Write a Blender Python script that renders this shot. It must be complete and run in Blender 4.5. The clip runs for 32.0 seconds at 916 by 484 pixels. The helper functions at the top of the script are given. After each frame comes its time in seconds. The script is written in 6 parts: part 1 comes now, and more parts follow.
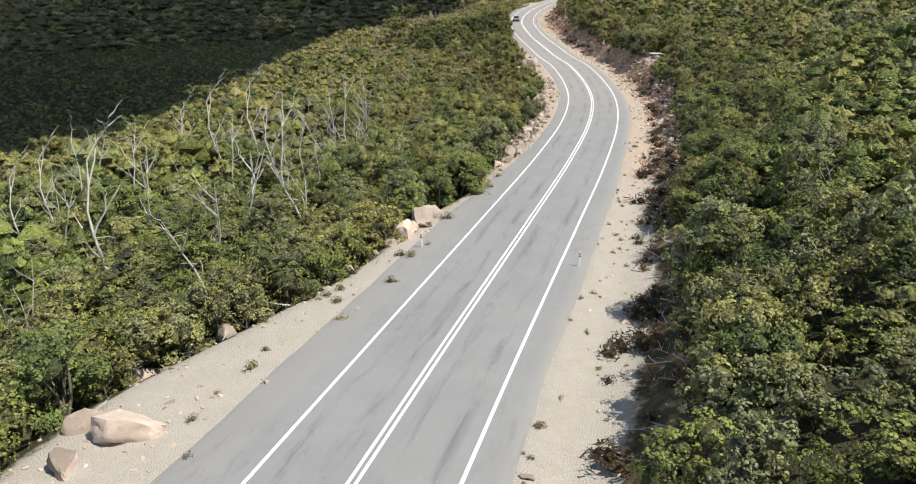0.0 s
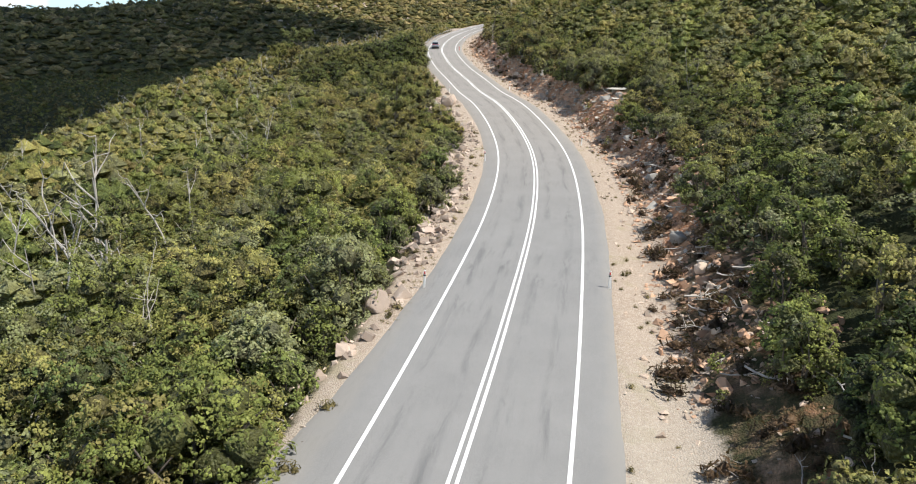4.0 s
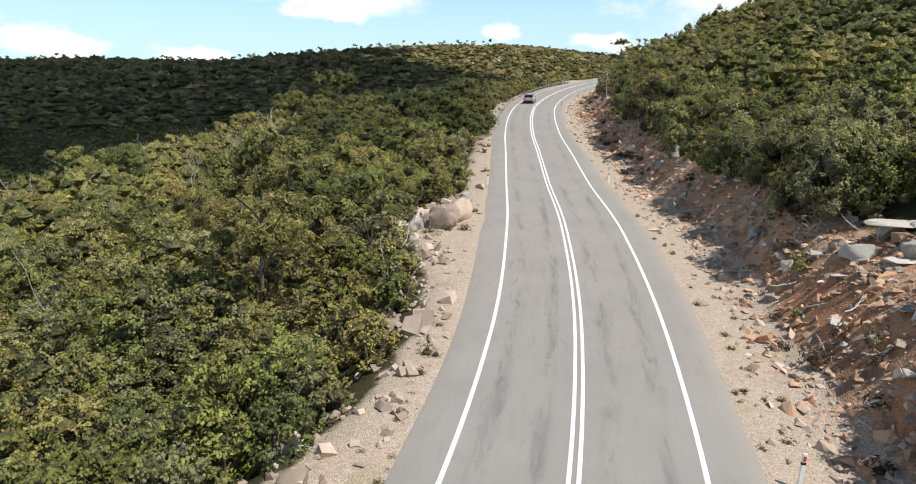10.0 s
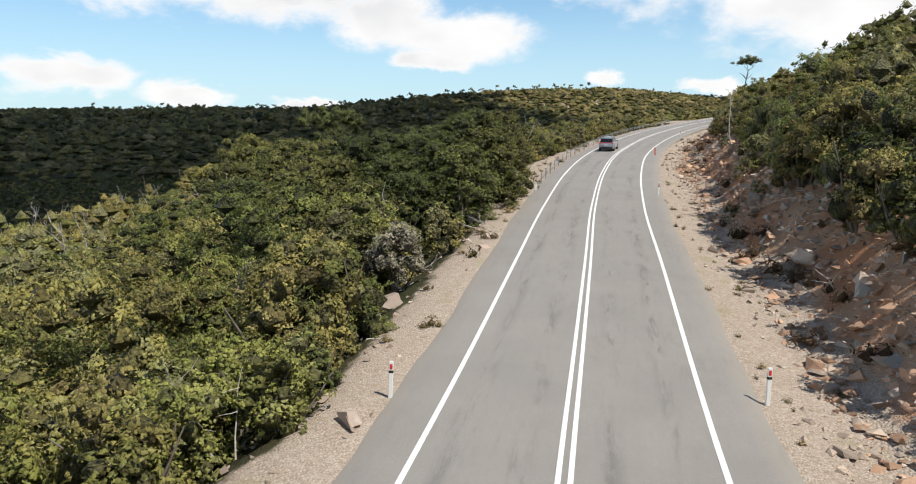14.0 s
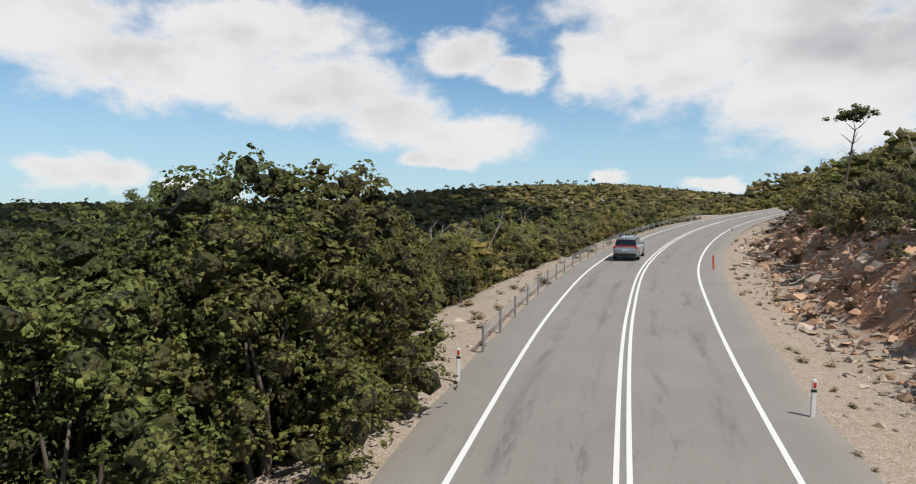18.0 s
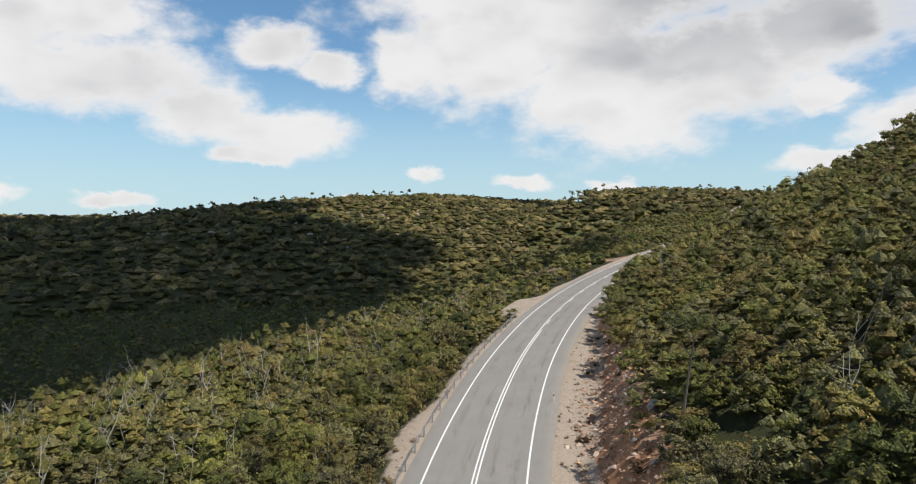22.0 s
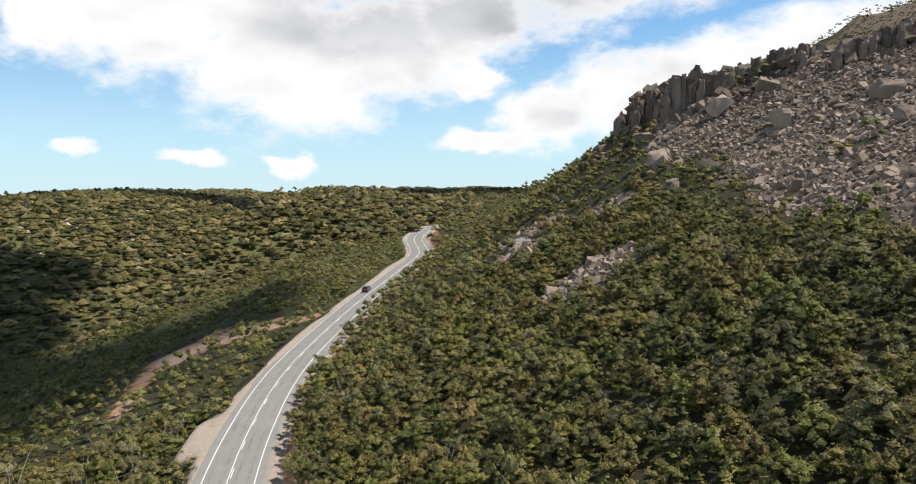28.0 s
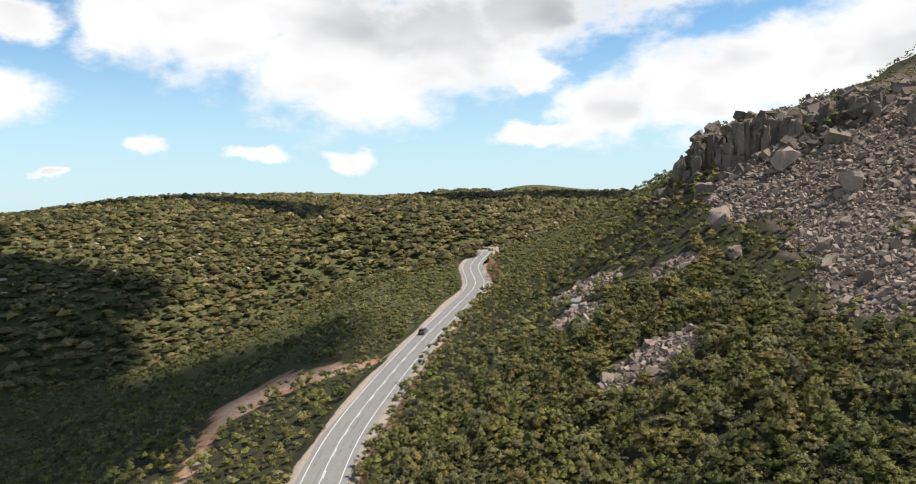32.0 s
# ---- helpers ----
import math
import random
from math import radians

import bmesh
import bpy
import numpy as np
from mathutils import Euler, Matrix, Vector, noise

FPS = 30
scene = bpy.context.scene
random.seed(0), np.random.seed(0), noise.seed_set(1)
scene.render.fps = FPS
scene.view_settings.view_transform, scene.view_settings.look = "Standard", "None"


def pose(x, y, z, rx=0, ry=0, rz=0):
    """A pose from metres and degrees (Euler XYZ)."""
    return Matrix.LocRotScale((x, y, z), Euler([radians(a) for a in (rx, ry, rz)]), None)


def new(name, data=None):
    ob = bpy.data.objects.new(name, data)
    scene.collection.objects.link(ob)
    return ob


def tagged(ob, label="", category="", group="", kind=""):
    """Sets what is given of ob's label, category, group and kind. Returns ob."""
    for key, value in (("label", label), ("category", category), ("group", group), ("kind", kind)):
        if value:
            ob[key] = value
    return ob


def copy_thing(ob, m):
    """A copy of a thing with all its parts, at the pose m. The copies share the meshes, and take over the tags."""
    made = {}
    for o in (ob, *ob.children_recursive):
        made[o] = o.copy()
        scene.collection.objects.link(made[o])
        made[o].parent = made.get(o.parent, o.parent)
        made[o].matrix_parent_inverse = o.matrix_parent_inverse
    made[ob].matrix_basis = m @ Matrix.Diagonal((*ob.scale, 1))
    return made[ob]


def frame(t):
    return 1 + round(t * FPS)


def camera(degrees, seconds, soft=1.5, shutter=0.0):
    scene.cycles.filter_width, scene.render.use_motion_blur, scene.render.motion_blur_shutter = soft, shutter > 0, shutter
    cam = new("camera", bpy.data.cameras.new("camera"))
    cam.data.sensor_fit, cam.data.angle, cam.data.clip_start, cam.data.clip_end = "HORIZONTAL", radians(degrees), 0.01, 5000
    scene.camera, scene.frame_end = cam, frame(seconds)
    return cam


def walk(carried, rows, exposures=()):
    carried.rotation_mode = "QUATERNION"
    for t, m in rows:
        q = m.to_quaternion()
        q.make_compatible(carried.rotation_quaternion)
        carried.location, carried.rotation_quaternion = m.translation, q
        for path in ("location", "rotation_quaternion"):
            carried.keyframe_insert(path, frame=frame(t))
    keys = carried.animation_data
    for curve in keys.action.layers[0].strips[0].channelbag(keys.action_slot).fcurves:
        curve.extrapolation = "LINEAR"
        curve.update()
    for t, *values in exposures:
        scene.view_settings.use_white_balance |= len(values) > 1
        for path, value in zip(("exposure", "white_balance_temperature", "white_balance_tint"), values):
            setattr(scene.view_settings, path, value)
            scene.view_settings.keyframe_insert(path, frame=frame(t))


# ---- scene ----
FOV = 67.27
PATH = [
    (0.0, 0.38, 1.37, 13.59, 70.68, 0.20, 0.10),
    (0.5, 0.96, 5.88, 13.33, 70.75, 0.16, 0.04),
    (1.0, 1.63, 10.39, 13.04, 70.84, 0.15, -0.14),
    (1.5, 2.33, 14.91, 12.76, 70.92, 0.17, -1.29),
    (2.0, 3.05, 19.44, 12.52, 70.99, 0.14, -2.53),
    (2.5, 3.76, 24.04, 12.25, 71.07, 0.17, -3.68),
    (3.0, 4.54, 28.66, 12.11, 71.20, 0.18, -4.83),
    (3.5, 5.40, 33.34, 11.97, 72.25, 0.17, -5.20),
    (5.5, 9.31, 51.63, 11.48, 74.21, 0.02, -5.68),
    (6.0, 10.50, 56.08, 11.40, 75.70, -0.01, -5.68),
    (6.5, 11.75, 60.56, 11.32, 77.14, -0.12, -4.50),
    (7.0, 12.91, 65.09, 11.14, 77.71, -0.35, -1.94),
    (7.5, 14.21, 69.72, 10.96, 77.64, -0.56, 0.68),
    (8.0, 15.32, 74.25, 10.78, 77.61, -0.60, 1.32),
    (8.5, 16.40, 78.81, 10.58, 77.57, -0.77, 3.55),
    (9.0, 17.38, 83.30, 10.45, 77.50, -0.80, 4.35),
    (9.5, 18.26, 87.81, 10.30, 77.46, -0.82, 5.30),
    (10.0, 19.00, 92.27, 10.15, 77.40, -0.79, 6.51),
    (10.5, 19.67, 96.76, 10.01, 77.35, -0.78, 7.92),
    (11.0, 20.21, 101.36, 9.90, 77.31, -0.72, 9.18),
    (11.5, 20.63, 106.11, 9.85, 77.23, -0.62, 10.38),
    (12.0, 21.01, 110.93, 9.87, 77.21, -0.44, 11.52),
    (12.5, 21.29, 115.81, 9.91, 77.19, -0.34, 12.68),
    (13.0, 21.48, 120.71, 9.86, 77.16, -0.27, 13.83),
    (13.5, 21.56, 125.70, 9.76, 78.08, -0.31, 14.75),
    (14.0, 21.50, 130.76, 9.68, 81.03, -0.38, 14.86),
    (14.5, 21.32, 135.78, 9.53, 85.39, -0.44, 14.83),
    (15.0, 21.13, 140.61, 9.35, 88.03, -0.53, 15.80),
    (15.5, 20.94, 145.11, 9.09, 88.76, -0.57, 15.73),
    (18.0, 18.86, 165.47, 9.76, 88.98, -0.57, 15.45),
    (18.5, 18.39, 169.24, 11.33, 89.06, -0.52, 15.47),
    (19.0, 17.99, 172.76, 13.03, 89.23, -0.52, 15.09),
    (19.5, 17.82, 175.35, 14.74, 89.31, -0.47, 13.12),
    (20.0, 17.89, 177.09, 16.57, 89.27, -0.23, 9.17),
    (20.5, 18.00, 178.07, 18.43, 89.23, -0.07, 6.03),
    (21.0, 18.27, 178.54, 20.29, 89.10, -0.08, 4.99),
    (21.5, 18.67, 178.95, 22.29, 88.91, 0.01, 2.56),
    (22.0, 19.10, 179.45, 24.46, 88.77, 0.13, 0.44),
    (22.5, 19.45, 179.92, 26.67, 88.60, 0.25, -1.79),
    (23.0, 19.65, 180.12, 28.81, 88.39, 0.38, -5.12),
    (23.5, 19.76, 180.16, 30.85, 88.08, 0.50, -9.05),
    (24.0, 19.76, 180.22, 32.87, 87.70, 0.60, -12.39),
    (24.5, 19.74, 180.25, 34.79, 87.41, 0.65, -14.37),
    (25.0, 19.57, 179.99, 36.45, 87.34, 0.63, -16.62),
    (25.5, 19.22, 179.45, 38.00, 87.35, 0.57, -19.05),
    (26.0, 19.05, 179.19, 39.59, 87.29, 0.60, -21.28),
    (26.5, 19.02, 179.21, 41.42, 87.12, 0.68, -22.71),
    (28.5, 19.54, 179.34, 48.82, 86.39, 1.08, -26.16),
    (29.0, 19.65, 179.44, 50.57, 86.25, 1.13, -26.16),
    (29.5, 19.69, 179.40, 52.13, 86.25, 1.11, -26.16),
    (30.0, 19.66, 179.20, 53.51, 86.34, 1.09, -26.15),
    (30.5, 19.76, 179.11, 55.35, 86.32, 1.10, -25.78),
    (31.0, 20.19, 179.24, 57.83, 86.17, 1.16, -24.95),
    (31.5, 20.17, 179.38, 59.81, 86.13, 1.26, -23.48),
    (32.0, 20.33, 179.69, 61.33, 86.17, 1.30, -21.02),
]
cam = camera(FOV, 32.0, soft=1.1, shutter=0.0)
EXPO = [(0.0, 0.42), (6.0, 0.38), (10.0, 0.22), (13.0, 0.12), (15.0, -0.04), (18.0, -0.22), (20.0, -0.28), (21.0, -0.24), (23.0, -0.12), (25.0, 0.06), (29.0, 0.1), (32.0, 0.1)]
walk(cam, [(t, pose(x, y, z, rx, ry, rz)) for t, x, y, z, rx, ry, rz in PATH], EXPO)

# ---- node helpers ----
RNG = np.random.RandomState(7)


class Nodes:
    """A small writer of node trees."""

    def __init__(self, tree):
        self.t = tree
        tree.nodes.clear()

    def add(self, kind, **props):
        n = self.t.nodes.new(kind)
        ins = props.pop("ins", {})
        for k, v in props.items():
            setattr(n, k, v)
        for k, v in ins.items():
            if isinstance(v, bpy.types.NodeSocket):
                self.t.links.new(v, n.inputs[k])
            else:
                n.inputs[k].default_value = v
        return n

    def math(self, op, a, b=0.0, c=0.0, clamp=False):
        return self.add("ShaderNodeMath", operation=op, use_clamp=clamp, ins={0: a, 1: b, 2: c}).outputs[0]

    def noise(self, vec, scale, detail=4.0, rough=0.55, dist=0.0):
        return self.add("ShaderNodeTexNoise", ins={"Vector": vec, "Scale": scale, "Detail": detail, "Roughness": rough, "Distortion": dist}).outputs[0]

    def ramp(self, fac, stops, interp="LINEAR"):
        r = self.add("ShaderNodeValToRGB", ins={0: fac})
        r.color_ramp.interpolation = interp
        e = r.color_ramp.elements
        while len(e) < len(stops):
            e.new(0.5)
        for el, (p, c) in zip(e, stops):
            el.position = p
            el.color = (*c, 1) if len(c) == 3 else c
        return r.outputs[0]

    def mix(self, fac, a, b, kind="MIX"):
        m = self.add("ShaderNodeMix", data_type="RGBA", blend_type=kind)
        for i, v in ((0, fac), (6, a), (7, b)):
            if isinstance(v, bpy.types.NodeSocket):
                self.t.links.new(v, m.inputs[i])
            else:
                m.inputs[i].default_value = v if i == 0 else ((*v, 1) if len(v) == 3 else v)
        return m.outputs[2]

    def step(self, v, lo, hi):
        return self.add("ShaderNodeMapRange", clamp=True, interpolation_type="SMOOTHSTEP", ins={0: v, 1: lo, 2: hi}).outputs[0]

    def attr(self, name):
        return self.add("ShaderNodeAttribute", attribute_name=name).outputs[2]


def material(name):
    m = bpy.data.materials.new(name)
    m.use_nodes = True
    n = Nodes(m.node_tree)
    out = n.add("ShaderNodeOutputMaterial")
    return m, n, out


def finish(n, out, colour, rough=0.8, bump=None, strength=0.3, dist=0.02, metal=0.0, spec=0.3, coat=0.0):
    ins = {"Base Color": colour if isinstance(colour, bpy.types.NodeSocket) else (*colour, 1), "Roughness": rough, "Metallic": metal, "Specular IOR Level": spec, "Coat Weight": coat}
    b = n.add("ShaderNodeBsdfPrincipled", ins=ins)
    if bump is not None:
        bn = n.add("ShaderNodeBump", ins={"Height": bump, "Strength": strength, "Distance": dist})
        n.t.links.new(bn.outputs[0], b.inputs["Normal"])
    n.t.links.new(b.outputs[0], out.inputs[0])
    return b


# ---- world: sky with cumulus clouds, one sun ----
SUN_EL, SUN_AZ = 58.5, 113.0          # azimuth clockwise from +y
world = bpy.data.worlds.new("sky")
scene.world = world
world.use_nodes = True
w = Nodes(world.node_tree)
wout = w.add("ShaderNodeOutputWorld")
sky = w.add("ShaderNodeTexSky", sky_type="NISHITA", sun_disc=False, sun_elevation=radians(SUN_EL), sun_rotation=radians(SUN_AZ), altitude=900.0, air_density=1.0, dust_density=0.15, ozone_density=1.3)
gen = w.add("ShaderNodeTexCoord").outputs["Generated"]
sep = w.add("ShaderNodeSeparateXYZ", ins={0: gen})
az = w.math("MULTIPLY", w.math("ARCTAN2", sep.outputs[0], sep.outputs[1]), 57.2958)
el = w.math("MULTIPLY", w.math("ARCSINE", sep.outputs[2]), 57.2958)
sph = w.add("ShaderNodeCombineXYZ", ins={0: az, 1: w.math("MULTIPLY", el, 1.7), 2: 0.0}).outputs[0]
puff = w.noise(sph, 0.13, 8.0, 0.56, 0.25)
fine = w.noise(sph, 0.45, 6.0, 0.6, 0.3)
# centre azimuth, elevation, half width, half height of each bank of cloud; base flat, top billowing
BANKS_EAST = [(-5, 13.5, 3.2, 3.6), (2, 14, 9.5, 5.4), (12, 11.5, 10.5, 7.2), (20, 13, 9, 6.4), (27, 14.6, 8, 4.9), (37, 17.5, 12, 4.6), (10, 18.5, 20, 6), (27, 9.8, 3.2, 1.7), (29, 4.9, 5.0, 1.1),
    (33.5, 6.8, 5.2, 3.1), (39, 8, 7.5, 4.1), (46, 9, 8.5, 3.9), (56, 9.5, 11, 5), (-3.4, 4.4, 1.7, 0.9), (4.7, 3.7, 2.6, 0.8), (12.5, 3.0, 2.2, 1.1), (80, 14, 14, 9), (130, 22, 25, 10)]
BANKS_WEST = [(-14, 7.5, 6.5, 2.4), (-17, 5.7, 4.5, 0.9), (-21, 9, 5.5, 2.6), (-28, 11.4, 11, 3.5), (-39, 12.0, 11, 3.5), (-49, 14.5, 12, 4.0), (-31, 15.4, 11, 2.8), (-15.5, 14.2, 4.4, 2.1), (-11, 12.7, 3.0, 1.7),
    (-43.5, 4.1, 4.6, 1.6), (-36, 2.7, 3.4, 1.2), (-27, 2.1, 3.4, 0.7), (-9.6, 2.3, 1.4, 0.6), (-62, 9, 9, 5), (-95, 16, 16, 8), (-140, 20, 24, 9)]
waz = w.math("ADD", az, w.math("MULTIPLY", w.math("SUBTRACT", w.noise(sph, 0.22, 5.0, 0.6), 0.5), 5.0))
wel = w.math("ADD", el, w.math("MULTIPLY", w.math("SUBTRACT", w.noise(sph, 0.3, 5.0, 0.6, 0.4), 0.5), 2.4))
field = None
for a, e, wd, ht in BANKS_EAST + BANKS_WEST:
    dx = w.math("DIVIDE", w.math("SUBTRACT", waz, a), wd)
    dy = w.math("DIVIDE", w.math("SUBTRACT", wel, e), ht)
    r = w.math("SQRT", w.math("ADD", w.math("MULTIPLY", dx, dx), w.math("MULTIPLY", dy, dy)))
    g = w.math("SUBTRACT", 1.0, r)
    field = g if field is None else w.math("SMOOTH_MAX", field, g, 0.15)
over = w.math("MULTIPLY", w.step(el, 17.0, 27.0), w.math("SUBTRACT", 1.0, w.step(el, 33.0, 50.0)))
field = w.math("MAXIMUM", field, w.math("SUBTRACT", w.math("MULTIPLY", over, 0.35), 0.3))
field = w.math("ADD", field, w.math("MULTIPLY", w.math("SUBTRACT", puff, 0.5), 1.15))
field = w.math("ADD", field, w.math("MULTIPLY", w.math("SUBTRACT", fine, 0.5), 0.55))
cover = w.step(field, -0.12, 0.46)
raised = w.add("ShaderNodeVectorMath", operation="ADD", ins={0: sph, 1: (0.5, 3.4, 0.0)}).outputs[0]
under = w.step(w.math("SUBTRACT", w.noise(raised, 0.12, 2.5, 0.5, 0.2), w.noise(sph, 0.12, 2.5, 0.5, 0.2)), -0.02, 0.2)
deep = w.step(field, 0.12, 0.7)
heavy = w.math("MULTIPLY", w.math("MULTIPLY", w.step(el, 9.5, 15.0), w.step(az, 4.0, 20.0)), w.math("SUBTRACT", 1.0, w.step(az, 36.0, 46.0)))
grey = w.math("ADD", w.math("MULTIPLY", w.step(w.noise(sph, 0.1, 3.0, 0.5), 0.38, 0.7), 0.3), w.math("ADD", w.math("MULTIPLY", heavy, 0.6), w.math("MULTIPLY", under, 0.2)))
grey = w.math("MINIMUM", grey, 0.95)
cloud = w.mix(w.math("MULTIPLY", deep, grey), (11.9, 11.7, 11.6), (5.0, 5.1, 5.35))
skyblue = w.mix(1.0, sky.outputs[0], (1.24, 1.62, 1.72), "MULTIPLY")
skyblue = w.mix(w.step(el, 20.0, 48.0), skyblue, w.mix(1.0, sky.outputs[0], (0.8, 0.85, 0.9), "MULTIPLY"))
low = w.math("MULTIPLY", w.math("SUBTRACT", 1.0, w.step(el, -1.0, 15.0)), 0.85)
skyblue = w.mix(low, skyblue, (6.8, 8.9, 10.1))
blend = w.mix(w.math("MULTIPLY", cover, 0.96), skyblue, cloud)
bg = w.add("ShaderNodeBackground", ins={0: blend, 1: 0.085})
w.t.links.new(bg.outputs[0], wout.inputs[0])

sun = new("sun", bpy.data.lights.new("sun", "SUN"))
sun.data.energy, sun.data.angle, sun.data.color = 4.7, radians(0.55), (1.0, 0.955, 0.88)
sa, se = radians(SUN_AZ), radians(SUN_EL)
TO_SUN = Vector((math.sin(sa) * math.cos(se), math.cos(sa) * math.cos(se), math.sin(se)))
sun.matrix_world = Matrix.Translation((60, -40, 120)) @ TO_SUN.to_track_quat("Z", "Y").to_matrix().to_4x4()

# ---- materials ----
def geo_pos(n):
    return n.add("ShaderNodeNewGeometry").outputs["Position"]


def mat_asphalt():
    m, n, out = material("asphalt")
    p = geo_pos(n)
    u = n.attr("across")
    grain = n.noise(p, 38.0, 3.0, 0.7)
    blot = n.noise(p, 0.35, 5.0, 0.6)
    streak = n.noise(n.add("ShaderNodeCombineXYZ", ins={0: n.math("MULTIPLY", u, 2.2), 1: n.math("MULTIPLY", n.attr("along"), 0.05), 2: 0.0}).outputs[0], 1.6, 5.0, 0.62)
    # darker wheel tracks
    tracks = None
    for c in (-2.55, -1.0, 0.95, 2.45):
        q = n.math("SUBTRACT", 1.0, n.math("MULTIPLY", n.math("ABSOLUTE", n.math("SUBTRACT", u, c)), 2.6), clamp=True)
        tracks = q if tracks is None else n.math("MAXIMUM", tracks, q)
    patchy = n.step(n.noise(n.add("ShaderNodeCombineXYZ", ins={0: n.math("MULTIPLY", u, 1.2), 1: n.math("MULTIPLY", n.attr("along"), 0.16), 2: 0.0}).outputs[0], 1.0, 6.0, 0.7, 0.6), 0.44, 0.66)
    c = n.ramp(blot, [(0.3, (0.222, 0.215, 0.203)), (0.7, (0.285, 0.275, 0.258))])
    c = n.mix(n.math("MULTIPLY", streak, 0.45), c, (0.19, 0.188, 0.184))
    c = n.mix(n.math("MULTIPLY", n.math("MULTIPLY", tracks, patchy), 0.95), c, (0.105, 0.104, 0.103))
    c = n.mix(0.35, c, n.ramp(grain, [(0.3, (0.12, 0.12, 0.12)), (0.7, (0.36, 0.35, 0.34))]))
    edge = n.math("ADD", n.step(n.math("ABSOLUTE", u), 3.7, 4.9), n.math("MULTIPLY", n.math("SUBTRACT", n.noise(p, 0.9, 5.0, 0.65), 0.5), 0.9))
    c = n.mix(n.math("MULTIPLY", n.step(edge, 0.35, 1.1), 0.5), c, (0.29, 0.27, 0.24))
    scuff = n.noise(n.add("ShaderNodeCombineXYZ", ins={0: n.math("MULTIPLY", u, 3.2), 1: n.math("MULTIPLY", n.attr("along"), 0.5), 2: 0.0}).outputs[0], 1.0, 7.0, 0.75, 0.4)
    c = n.mix(n.math("MULTIPLY", n.math("MULTIPLY", n.step(scuff, 0.52, 0.62), n.step(n.noise(p, 0.12, 3.0, 0.5), 0.42, 0.6)), n.math("ADD", 0.25, n.math("MULTIPLY", tracks, 0.55))), c, (0.13, 0.128, 0.125))
    c = n.mix(n.step(n.add("ShaderNodeSeparateXYZ", ins={0: p}).outputs[1], 70.0, 130.0), n.mix(1.0, c, (0.97, 0.985, 1.0), "MULTIPLY"), n.mix(1.0, c, (1.13, 1.085, 1.03), "MULTIPLY"))
    finish(n, out, c, 0.82, grain, 0.35, 0.008, spec=0.35)
    return m


def mat_paint():
    m, n, out = material("road_paint")
    p = geo_pos(n)
    worn = n.noise(p, 9.0, 6.0, 0.7)
    c = n.mix(n.step(worn, 0.62, 0.78), (0.80, 0.80, 0.78), (0.42, 0.41, 0.39))
    finish(n, out, c, 0.6, n.noise(p, 40.0), 0.2, 0.004)
    return m


